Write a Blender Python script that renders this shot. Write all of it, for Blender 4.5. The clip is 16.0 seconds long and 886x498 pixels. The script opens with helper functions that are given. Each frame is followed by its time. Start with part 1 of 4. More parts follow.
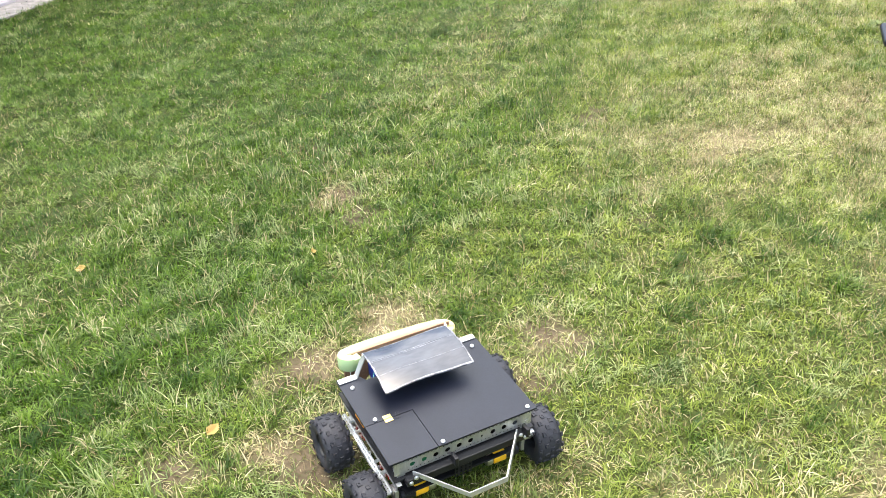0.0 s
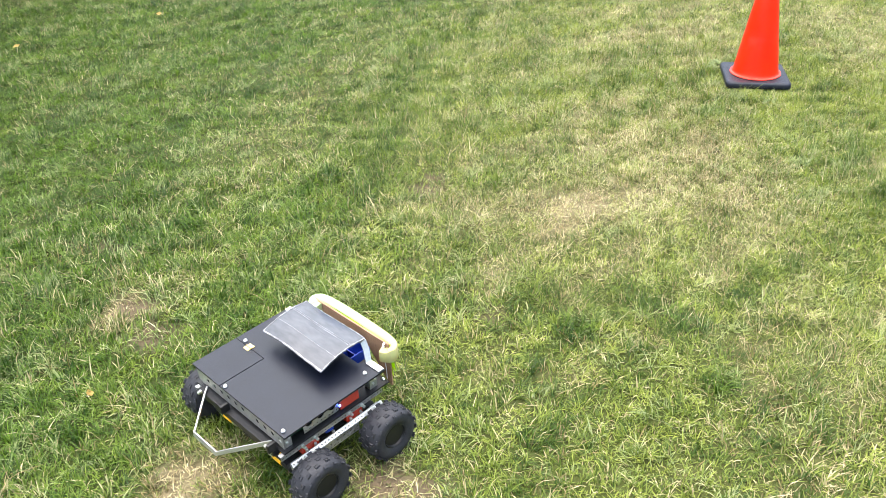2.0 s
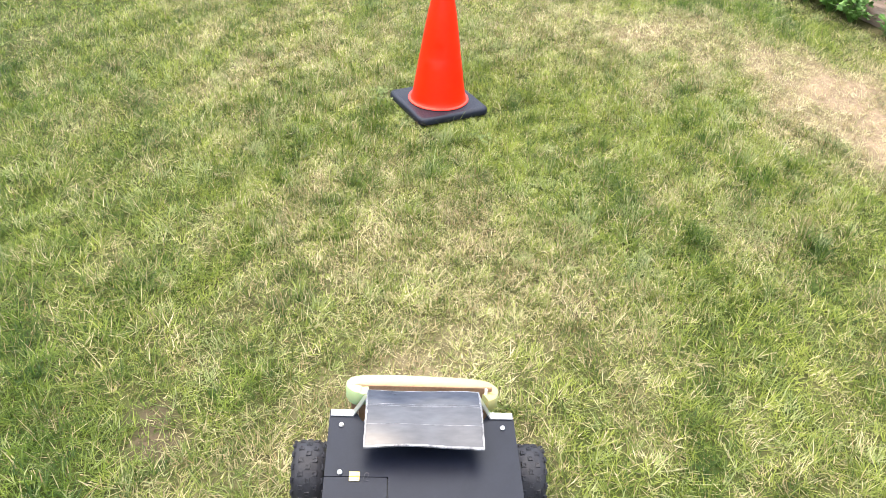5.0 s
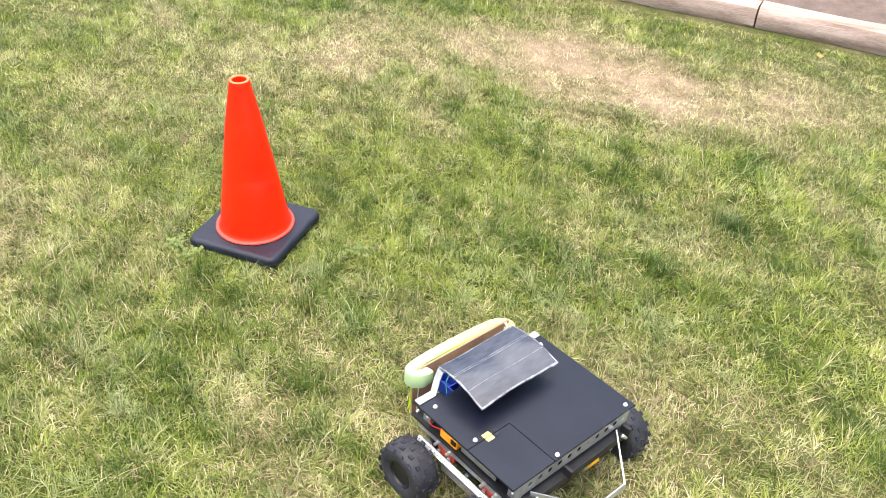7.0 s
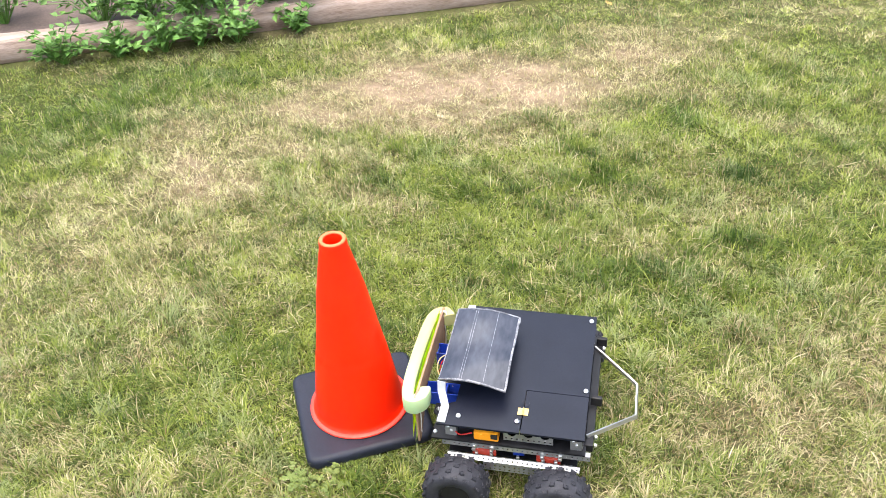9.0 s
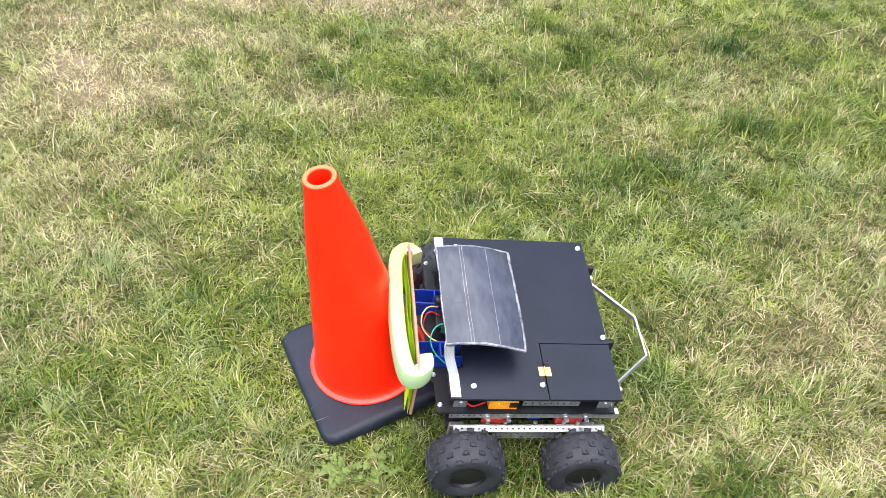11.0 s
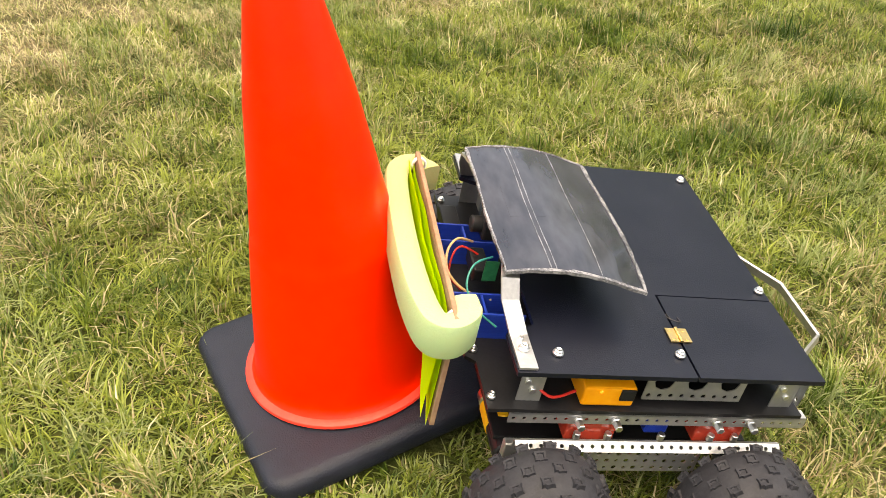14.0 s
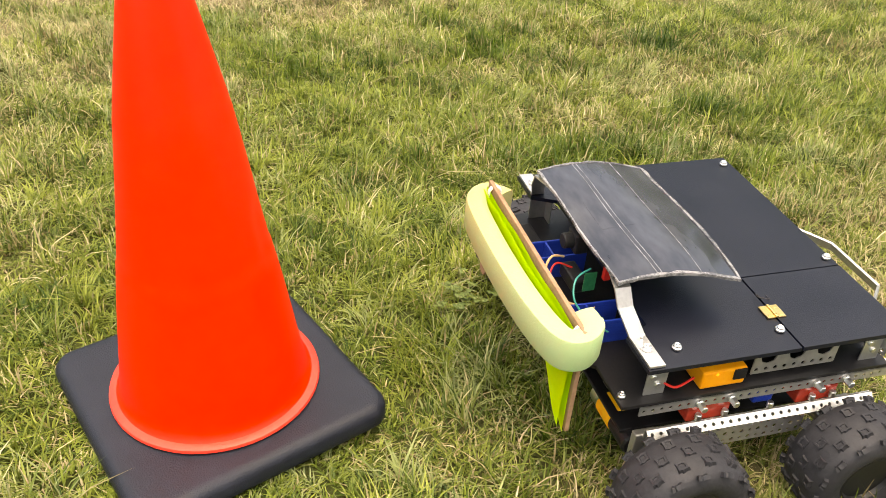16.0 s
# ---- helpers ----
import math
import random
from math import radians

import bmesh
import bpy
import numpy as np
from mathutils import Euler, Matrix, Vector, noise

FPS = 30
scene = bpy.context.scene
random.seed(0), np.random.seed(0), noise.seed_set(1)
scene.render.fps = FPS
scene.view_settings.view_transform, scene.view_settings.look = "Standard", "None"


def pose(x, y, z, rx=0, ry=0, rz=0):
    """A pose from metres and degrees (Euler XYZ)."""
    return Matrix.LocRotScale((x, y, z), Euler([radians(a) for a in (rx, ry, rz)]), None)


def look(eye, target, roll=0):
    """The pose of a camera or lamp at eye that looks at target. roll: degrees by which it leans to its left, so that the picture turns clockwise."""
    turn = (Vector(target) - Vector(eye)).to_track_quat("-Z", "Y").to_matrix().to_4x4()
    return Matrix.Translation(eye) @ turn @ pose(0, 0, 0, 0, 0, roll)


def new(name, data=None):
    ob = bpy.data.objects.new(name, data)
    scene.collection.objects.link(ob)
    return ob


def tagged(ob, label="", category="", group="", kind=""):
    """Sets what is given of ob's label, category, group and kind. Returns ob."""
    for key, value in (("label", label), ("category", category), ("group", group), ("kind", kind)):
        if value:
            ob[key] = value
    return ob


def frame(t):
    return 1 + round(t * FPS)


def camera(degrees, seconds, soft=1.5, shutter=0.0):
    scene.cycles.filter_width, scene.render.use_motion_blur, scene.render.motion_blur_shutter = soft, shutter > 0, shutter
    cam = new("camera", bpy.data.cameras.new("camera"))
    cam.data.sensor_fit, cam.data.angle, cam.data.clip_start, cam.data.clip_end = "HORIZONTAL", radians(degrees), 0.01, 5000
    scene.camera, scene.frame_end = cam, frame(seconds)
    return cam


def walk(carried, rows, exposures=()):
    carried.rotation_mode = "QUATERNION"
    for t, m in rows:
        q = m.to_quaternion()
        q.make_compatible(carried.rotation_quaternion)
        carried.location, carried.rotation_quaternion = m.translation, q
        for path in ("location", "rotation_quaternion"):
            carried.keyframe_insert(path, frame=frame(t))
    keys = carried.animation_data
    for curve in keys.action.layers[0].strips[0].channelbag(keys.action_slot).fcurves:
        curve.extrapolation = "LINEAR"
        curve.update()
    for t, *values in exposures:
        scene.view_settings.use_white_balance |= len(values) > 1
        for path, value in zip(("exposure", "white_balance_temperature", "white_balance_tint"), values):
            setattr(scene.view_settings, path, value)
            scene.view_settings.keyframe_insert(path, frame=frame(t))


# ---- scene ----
cam = camera(53.5, 16.0, soft=0.8)
PATH = [
    (0, (-0.991, -5.939, 1.974), (-1.575, -4.360, 0.895), -2.9),
    (0.5, (-0.987, -5.931, 1.976), (-1.517, -4.294, 0.957), -3.1),
    (1, (-0.999, -5.867, 2.008), (-1.525, -4.197, 1.040), -3.1),
    (1.5, (-1.023, -5.615, 1.973), (-1.476, -3.927, 1.001), -3.1),
    (2, (-1.022, -5.255, 1.910), (-1.310, -3.571, 0.870), -1.6),
    (2.5, (-1.148, -5.007, 1.868), (-1.265, -3.346, 0.760), 0.2),
    (3, (-1.386, -4.714, 1.844), (-1.298, -3.048, 0.741), 0.9),
    (3.5, (-1.486, -4.488, 1.820), (-1.314, -2.837, 0.705), 0.9),
    (4, (-1.559, -4.177, 1.810), (-1.217, -2.547, 0.702), 2.9),
    (4.5, (-1.775, -3.848, 1.814), (-1.158, -2.318, 0.685), 3.5),
    (5, (-1.876, -3.465, 1.846), (-1.066, -2.026, 0.717), 3.3),
    (5.2, (-1.919, -3.313, 1.853), (-1.056, -1.909, 0.720), 3.0),
    (7.3, (-2.330, -1.316, 1.958), (-0.765, -0.936, 0.771), 1.2),
    (7.5, (-2.314, -1.135, 1.941), (-0.727, -0.856, 0.756), 0.3),
    (8, (-2.178, -0.641, 1.925), (-0.549, -0.605, 0.765), -0.8),
    (8.2, (-2.121, -0.458, 1.922), (-0.488, -0.512, 0.769), -1.7),
    (10.3, (-1.386, 0.506, 1.838), (-0.023, -0.136, 0.523), -1.7),
    (10.5, (-1.323, 0.485, 1.814), (-0.005, -0.159, 0.455), -0.6),
    (11, (-1.214, 0.476, 1.789), (0.019, -0.161, 0.349), 1.0),
    (11.5, (-1.076, 0.516, 1.668), (0.117, -0.107, 0.189), 1.4),
    (12, (-0.885, 0.465, 1.314), (0.344, -0.175, -0.128), 1.7),
    (12.5, (-0.796, 0.409, 0.959), (0.545, -0.375, -0.301), 3.7),
    (13, (-0.834, 0.425, 0.927), (0.547, -0.420, -0.247), 4.1),
    (13.5, (-0.850, 0.424, 0.921), (0.542, -0.437, -0.229), 3.7),
    (14, (-0.849, 0.423, 0.914), (0.543, -0.439, -0.235), 3.4),
    (14.5, (-0.853, 0.425, 0.915), (0.537, -0.437, -0.235), 3.5),
    (15, (-0.852, 0.434, 0.912), (0.538, -0.429, -0.239), 3.5),
    (15.5, (-0.853, 0.440, 0.901), (0.537, -0.428, -0.245), 3.5),
    (15.6, (-0.864, 0.434, 0.904), (0.528, -0.440, -0.236), 3.4),
    (15.7, (-0.870, 0.423, 0.908), (0.512, -0.468, -0.230), 3.6),
    (15.8, (-0.874, 0.404, 0.910), (0.490, -0.516, -0.229), 4.3),
    (16, (-0.898, 0.361, 0.919), (0.408, -0.664, -0.196), 5.4),
]
# The picture grows warmer as the camera comes close to the orange cone.
walk(cam, [(t, look(eye, target, roll)) for t, eye, target, roll in PATH],
     [(0, 1.97, 6600, 6), (3, 1.98, 6600, 6), (5, 1.85, 6700, 8), (7.5, 1.78, 6650, 10), (10.5, 1.66, 6350, 10), (11.5, 1.62, 6250, 10), (12.5, 1.54, 6900, 10), (13.5, 1.45, 8700, 9), (16, 1.48, 8800, 9)])

# ---- light ----
SUN_UP, SUN_TURN = 81, 300
world = bpy.data.worlds.new("world")
scene.world = world
world.use_nodes = True
sky = world.node_tree.nodes.new("ShaderNodeTexSky")
sky.sky_type, sky.sun_disc = "NISHITA", False
sky.sun_elevation, sky.sun_rotation = radians(SUN_UP), radians(SUN_TURN)
sky.air_density, sky.dust_density, sky.ozone_density = 1.0, 4.0, 0.6
world.node_tree.links.new(sky.outputs[0], world.node_tree.nodes["Background"].inputs[0])
world.node_tree.nodes["Background"].inputs[1].default_value = 0.15
sun = new("sun", bpy.data.lights.new("sun", "SUN"))
sun.data.energy, sun.data.angle, sun.data.color = 1.7, radians(110), (1.0, 0.965, 0.91)
sun_way = Vector((math.sin(radians(SUN_TURN)) * math.cos(radians(SUN_UP)), math.cos(radians(SUN_TURN)) * math.cos(radians(SUN_UP)), math.sin(radians(SUN_UP))))
sun.matrix_world = look(sun_way * 20, (0, 0, 0))


# ---- materials ----
def material(name, colour, rough=0.5, metal=0.0, colour2=None, scale=20.0, bump=0.0, bump_scale=80.0, stretch=(1, 1, 1), coat=0.0, rough2=None, detail=6.0):
    """A surface whose colour wanders between two, with fine relief."""
    m = bpy.data.materials.new(name)
    m.use_nodes = True
    nodes, links = m.node_tree.nodes, m.node_tree.links
    b = nodes["Principled BSDF"]
    b.inputs["Base Color"].default_value = (*colour, 1)
    b.inputs["Roughness"].default_value, b.inputs["Metallic"].default_value = rough, metal
    b.inputs["Coat Weight"].default_value = coat
    place = nodes.new("ShaderNodeTexCoord")
    mapping = nodes.new("ShaderNodeMapping")
    mapping.inputs["Scale"].default_value = stretch
    links.new(place.outputs["Object"], mapping.inputs[0])
    if colour2:
        big, fine, add = nodes.new("ShaderNodeTexNoise"), nodes.new("ShaderNodeTexNoise"), nodes.new("ShaderNodeMath")
        for tex, s in ((big, scale), (fine, scale * 9)):
            tex.inputs["Scale"].default_value, tex.inputs["Detail"].default_value = s, detail
            links.new(mapping.outputs[0], tex.inputs["Vector"])
        add.operation = "MULTIPLY_ADD"
        add.inputs[1].default_value = 0.4
        links.new(fine.outputs["Fac"], add.inputs[0])
        half = nodes.new("ShaderNodeMath")
        half.operation = "MULTIPLY"
        half.inputs[1].default_value = 0.62
        links.new(big.outputs["Fac"], half.inputs[0])
        links.new(half.outputs[0], add.inputs[2])
        ramp = nodes.new("ShaderNodeValToRGB")
        ramp.color_ramp.elements[0].position, ramp.color_ramp.elements[1].position = 0.36, 0.66
        ramp.color_ramp.elements[0].color, ramp.color_ramp.elements[1].color = (*colour, 1), (*colour2, 1)
        links.new(add.outputs[0], ramp.inputs[0])
        links.new(ramp.outputs[0], b.inputs["Base Color"])
        if rough2 is not None:
            spread = nodes.new("ShaderNodeMapRange")
            spread.inputs["From Min"].default_value, spread.inputs["From Max"].default_value = 0.36, 0.66
            spread.inputs["To Min"].default_value, spread.inputs["To Max"].default_value = rough, rough2
            links.new(add.outputs[0], spread.inputs["Value"])
            links.new(spread.outputs[0], b.inputs["Roughness"])
    if bump:
        relief, tex = nodes.new("ShaderNodeBump"), nodes.new("ShaderNodeTexNoise")
        tex.inputs["Scale"].default_value, tex.inputs["Detail"].default_value = bump_scale, 4
        links.new(mapping.outputs[0], tex.inputs["Vector"])
        relief.inputs["Strength"].default_value, relief.inputs["Distance"].default_value = bump, 0.002
        links.new(tex.outputs["Fac"], relief.inputs["Height"])
        links.new(relief.outputs[0], b.inputs["Normal"])
    return m


def grass_material(name, blade):
    """Lawn colour: attribute 'lawn' holds dryness, lushness and chance."""
    m = bpy.data.materials.new(name)
    m.use_nodes = True
    nodes, links = m.node_tree.nodes, m.node_tree.links
    b = nodes["Principled BSDF"]
    att = nodes.new("ShaderNodeAttribute")
    att.attribute_name = "lawn"
    split = nodes.new("ShaderNodeSeparateColor")
    links.new(att.outputs["Color"], split.inputs[0])

    def blend(fac, first, second):
        mix = nodes.new("ShaderNodeMix")
        mix.data_type = "RGBA"
        links.new(fac, mix.inputs["Factor"])
        for value, slot in ((first, mix.inputs[6]), (second, mix.inputs[7])):
            if isinstance(value, tuple):
                slot.default_value = (*value, 1)
            else:
                links.new(value, slot)
        return mix.outputs[2]

    green = blend(split.outputs["Blue"], *(((0.034, 0.076, 0.007), (0.335, 0.385, 0.074)) if blade else ((0.055, 0.080, 0.012), (0.10, 0.12, 0.03))))
    lush = blend(split.outputs["Blue"], *(((0.015, 0.050, 0.003), (0.150, 0.250, 0.026)) if blade else ((0.025, 0.05, 0.01), (0.05, 0.08, 0.016))))
    straw = blend(split.outputs["Blue"], *(((0.28, 0.20, 0.095), (0.78, 0.67, 0.46)) if blade else ((0.20, 0.145, 0.095), (0.34, 0.255, 0.175))))
    colour = blend(split.outputs["Green"], green, lush)
    colour = blend(split.outputs["Red"], colour, straw)
    if blade:
        colour = blend(att.outputs["Alpha"], colour, (0.42, 0.47, 0.23))
    else:
        colour = blend(att.outputs["Alpha"], colour, (0.14, 0.105, 0.07))
    if not blade:
        tex = nodes.new("ShaderNodeTexNoise")
        tex.inputs["Scale"].default_value, tex.inputs["Detail"].default_value = 45, 8
        place = nodes.new("ShaderNodeTexCoord")
        links.new(place.outputs["Object"], tex.inputs["Vector"])
        # dark blotches put the shade between blades into the thatch, less where lawn dried
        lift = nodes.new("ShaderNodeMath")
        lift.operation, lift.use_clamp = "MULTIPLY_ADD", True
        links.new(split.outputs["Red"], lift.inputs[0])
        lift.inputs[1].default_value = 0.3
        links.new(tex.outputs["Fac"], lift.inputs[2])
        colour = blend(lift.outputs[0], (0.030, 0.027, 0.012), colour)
        relief = nodes.new("ShaderNodeBump")
        relief.inputs["Strength"].default_value, relief.inputs["Distance"].default_value = 0.8, 0.02
        links.new(tex.outputs["Fac"], relief.inputs["Height"])
        links.new(relief.outputs[0], b.inputs["Normal"])
    links.new(colour, b.inputs["Base Color"])
    b.inputs["Roughness"].default_value = 0.42 if blade else 0.9
    b.inputs["Specular IOR Level"].default_value = 0.28 if blade else 0.1
    if blade:
        leak, mix = nodes.new("ShaderNodeBsdfTranslucent"), nodes.new("ShaderNodeMixShader")
        links.new(colour, leak.inputs[0])
        mix.inputs[0].default_value = 0.34
        links.new(b.outputs[0], mix.inputs[1])
        links.new(leak.outputs[0], mix.inputs[2])
        links.new(mix.outputs[0], nodes["Material Output"].inputs["Surface"])
    return m


def foam_material():
    """Pool-noodle foam that fades from mint green to pale yellow along its length."""
    m = material("noodle_foam", (0.6, 0.8, 0.4), 0.75, bump=0.35, bump_scale=300)
    nodes, links = m.node_tree.nodes, m.node_tree.links
    place, xyz = nodes.new("ShaderNodeTexCoord"), nodes.new("ShaderNodeSeparateXYZ")
    links.new(place.outputs["Object"], xyz.inputs[0])
    ramp, span = nodes.new("ShaderNodeValToRGB"), nodes.new("ShaderNodeMapRange")
    span.inputs["From Min"].default_value, span.inputs["From Max"].default_value = -0.19, 0.19
    links.new(xyz.outputs["Y"], span.inputs["Value"])
    ramp.color_ramp.elements[0].color, ramp.color_ramp.elements[1].color = (0.43, 0.41, 0.17, 1), (0.36, 0.49, 0.25, 1)
    links.new(span.outputs[0], ramp.inputs[0])
    links.new(ramp.outputs[0], nodes["Principled BSDF"].inputs["Base Color"])
    b = nodes["Principled BSDF"]
    b.inputs["Subsurface Weight"].default_value, b.inputs["Subsurface Scale"].default_value = 0.2, 0.01
    return m


GRASS, SOIL = grass_material("grass_blade", True), grass_material("lawn_soil", False)
DECK = material("black_sheet", (0.004, 0.0052, 0.011), 0.28, colour2=(0.008, 0.0098, 0.018), scale=14, bump=0.22, bump_scale=520, rough2=0.36)
BLACK = material("black_plastic", (0.007, 0.007, 0.008), 0.42, colour2=(0.015, 0.015, 0.017), scale=30, bump=0.1)
RUBBER = material("tyre_rubber", (0.014, 0.0145, 0.019), 0.6, colour2=(0.033, 0.034, 0.042), scale=22, bump=0.3, bump_scale=200)
BASE_RUBBER = material("base_rubber", (0.0072, 0.0090, 0.0165), 0.40, colour2=(0.017, 0.0205, 0.034), scale=9, bump=0.5, bump_scale=420, rough2=0.58)
ALUMINIUM = material("aluminium", (0.44, 0.45, 0.46), 0.42, 0.85, colour2=(0.60, 0.60, 0.60), scale=12, bump=0.08, bump_scale=300, stretch=(1, 6, 1))
STRIP = material("brushed_strip", (0.50, 0.50, 0.51), 0.40, 0.9, colour2=(0.66, 0.66, 0.66), scale=25, bump=0.1, bump_scale=260)
STEEL = material("zinc_bolt", (0.66, 0.66, 0.66), 0.28, 1.0, colour2=(0.8, 0.8, 0.78), scale=60)
BRASS = material("brass", (0.75, 0.52, 0.18), 0.3, 1.0, colour2=(0.85, 0.62, 0.28), scale=60)
BLUE = material("blue_print", (0.006, 0.03, 0.30), 0.4, colour2=(0.01, 0.05, 0.42), scale=30, bump=0.2, bump_scale=500, stretch=(0.1, 0.1, 3))
RED = material("red_block", (0.36, 0.030, 0.018), 0.22, colour2=(0.50, 0.06, 0.035), scale=20, coat=0.5)
ORANGE = material("battery_orange", (0.85, 0.30, 0.01), 0.35, colour2=(0.9, 0.38, 0.02), scale=20, bump=0.05)
YELLOW = material("motor_yellow", (0.85, 0.42, 0.01), 0.45, colour2=(0.9, 0.5, 0.03), scale=30)
CARD = material("hardboard", (0.23, 0.13, 0.075), 0.85, colour2=(0.36, 0.22, 0.13), scale=18, bump=0.4, bump_scale=300)
HIVIS = material("hi_vis_foam", (0.62, 0.86, 0.01), 0.6, colour2=(0.7, 0.92, 0.03), scale=20, bump=0.2)
FOAM = foam_material()
WHITE = material("white_nylon", (0.8, 0.8, 0.78), 0.5)
WIRE_RED = material("red_wire", (0.5, 0.02, 0.015), 0.4)
WIRE_TAN = material("tan_wire", (0.62, 0.42, 0.2), 0.45)
WIRE_GREEN = material("green_wire", (0.02, 0.28, 0.24), 0.45)
GREEN_BOARD = material("circuit_green", (0.01, 0.12, 0.05), 0.35, colour2=(0.02, 0.2, 0.08), scale=120)
DECK.node_tree.nodes["Principled BSDF"].inputs["Specular IOR Level"].default_value = 0.32
for dull in (BLACK, BASE_RUBBER, RUBBER):
    dull.node_tree.nodes["Principled BSDF"].inputs["Specular IOR Level"].default_value = 0.32
PANEL = material("taped_black_card", (0.018, 0.020, 0.028), 0.05, colour2=(0.062, 0.067, 0.082), scale=7, bump=0.30, bump_scale=16, rough2=0.20, stretch=(1, 0.35, 1))
PANEL.node_tree.nodes["Principled BSDF"].inputs["Specular IOR Level"].default_value = 0.62
TAPE = material("clear_tape", (0.05, 0.052, 0.06), 0.14, colour2=(0.30, 0.30, 0.32), scale=40, bump=0.7, bump_scale=90, rough2=0.4)
SEAM = material("tape_seam", (0.06, 0.065, 0.075), 0.16, colour2=(0.30, 0.30, 0.33), scale=60, bump=0.5, bump_scale=120)
CONE = material("cone_orange", (0.97, 0.015, 0.0006), 0.42, colour2=(0.98, 0.022, 0.001), scale=5, bump=0.05, bump_scale=60)
CONE.node_tree.nodes["Principled BSDF"].inputs["Specular IOR Level"].default_value = 0.3
CONE_RIM = material("cone_flange", (0.90, 0.034, 0.017), 0.45, colour2=(0.93, 0.06, 0.034), scale=14)
CONE_LIP = material("cone_cut_edge", (0.93, 0.13, 0.04), 0.6, colour2=(0.95, 0.18, 0.065), scale=30, bump=0.1)
CONCRETE = material("concrete", (0.42, 0.355, 0.36), 0.85, colour2=(0.52, 0.455, 0.455), scale=2.2, bump=0.3, bump_scale=60)
PEBBLE = material("pebble_edge", (0.17, 0.15, 0.135), 0.9, colour2=(0.40, 0.36, 0.33), scale=16, bump=1.0, bump_scale=70)
PAINT = material("white_paint", (0.78, 0.77, 0.76), 0.5, colour2=(0.85, 0.84, 0.83), scale=6, bump=0.1)
TIMBER = material("weathered_timber", (0.20, 0.135, 0.10), 0.85, colour2=(0.42, 0.33, 0.28), scale=5, bump=0.8, bump_scale=30, stretch=(5, 0.35, 5))
EARTH = material("bed_soil", (0.07, 0.05, 0.04), 0.95, colour2=(0.14, 0.10, 0.08), scale=9, bump=1.0, bump_scale=40)
LEAF = material("leaf_green", (0.05, 0.14, 0.015), 0.5, colour2=(0.14, 0.27, 0.05), scale=6)
WEED = material("clover_green", (0.085, 0.130, 0.022), 0.55, colour2=(0.15, 0.20, 0.045), scale=30)
DEAD = material("dead_leaf", (0.42, 0.25, 0.06), 0.7, colour2=(0.55, 0.4, 0.14), scale=40)
CORD = material("cord_red", (0.10, 0.015, 0.02), 0.5)
IRON = material("dark_iron", (0.05, 0.045, 0.05), 0.5, 0.3)
STUCCO = material("stucco", (0.5, 0.46, 0.42), 0.9, colour2=(0.6, 0.56, 0.52), scale=2, bump=0.4)
LED = material("blue_led", (0.02, 0.04, 0.6), 0.3)
LED.node_tree.nodes["Principled BSDF"].inputs["Emission Color"].default_value = (0.05, 0.1, 1, 1)
LED.node_tree.nodes["Principled BSDF"].inputs["Emission Strength"].default_value = 6

GLOW = material("orange_led", (0.8, 0.15, 0.01), 0.3)
GLOW.node_tree.nodes["Principled BSDF"].inputs["Emission Color"].default_value = (1, 0.2, 0.02, 1)
GLOW.node_tree.nodes["Principled BSDF"].inputs["Emission Strength"].default_value = 1.0


# ---- building helpers ----
def mesh_of(name, bm, mat, smooth=False):
    data = bpy.data.meshes.new(name)
    bmesh.ops.recalc_face_normals(bm, faces=bm.faces)
    bm.to_mesh(data)
    bm.free()
    if smooth:
        data.shade_smooth()
        data.set_sharp_from_angle(angle=radians(38))
    data.materials.append(mat)
    return data


def part(name, bm, mat, parent=None, label="", smooth=False, at=None):
    ob = new(name, mesh_of(name, bm, mat, smooth))
    ob.parent = parent
    if at is not None:
        ob.matrix_basis = at
    if label:
        tagged(ob, label)
    return ob


def box(sx, sy, sz, m=None, bevel=0.0, bm=None):
    """A bevelled box centred on the pose m."""
    mine = bmesh.new()
    bmesh.ops.create_cube(mine, size=1, matrix=Matrix.Diagonal((sx, sy, sz, 1)))
    if bevel:
        bmesh.ops.bevel(mine, geom=mine.edges, offset=bevel, segments=2, affect="EDGES", profile=0.5)
    return merge(mine, m, bm)


def merge(mine, m=None, bm=None):
    if m is not None:
        mine.transform(m)
    if bm is None:
        return mine
    data = bpy.data.meshes.new("joined")
    mine.to_mesh(data)
    mine.free()
    bm.from_mesh(data)
    bpy.data.meshes.remove(data)
    return bm


def lathe(profile, steps=32, m=None, bm=None, closed=False):
    """A body turned about z from (radius, height) pairs."""
    mine = bmesh.new()
    rings = [[mine.verts.new((r * math.cos(2 * math.pi * i / steps), r * math.sin(2 * math.pi * i / steps), z)) for i in range(steps)] for r, z in profile]
    pairs = list(zip(rings, rings[1:])) + ([(rings[-1], rings[0])] if closed else [])
    for a, b in pairs:
        for i in range(steps):
            mine.faces.new((a[i], a[(i + 1) % steps], b[(i + 1) % steps], b[i]))
    if not closed:
        mine.faces.new(list(reversed(rings[0])))
        mine.faces.new(rings[-1])
    return merge(mine, m, bm)


def rod(radius, length, m=None, bm=None, steps=16, bevel=0.15):
    k = radius * bevel
    return lathe([(radius - k, -length / 2), (radius, -length / 2 + k), (radius, length / 2 - k), (radius - k, length / 2)], steps, m, bm)


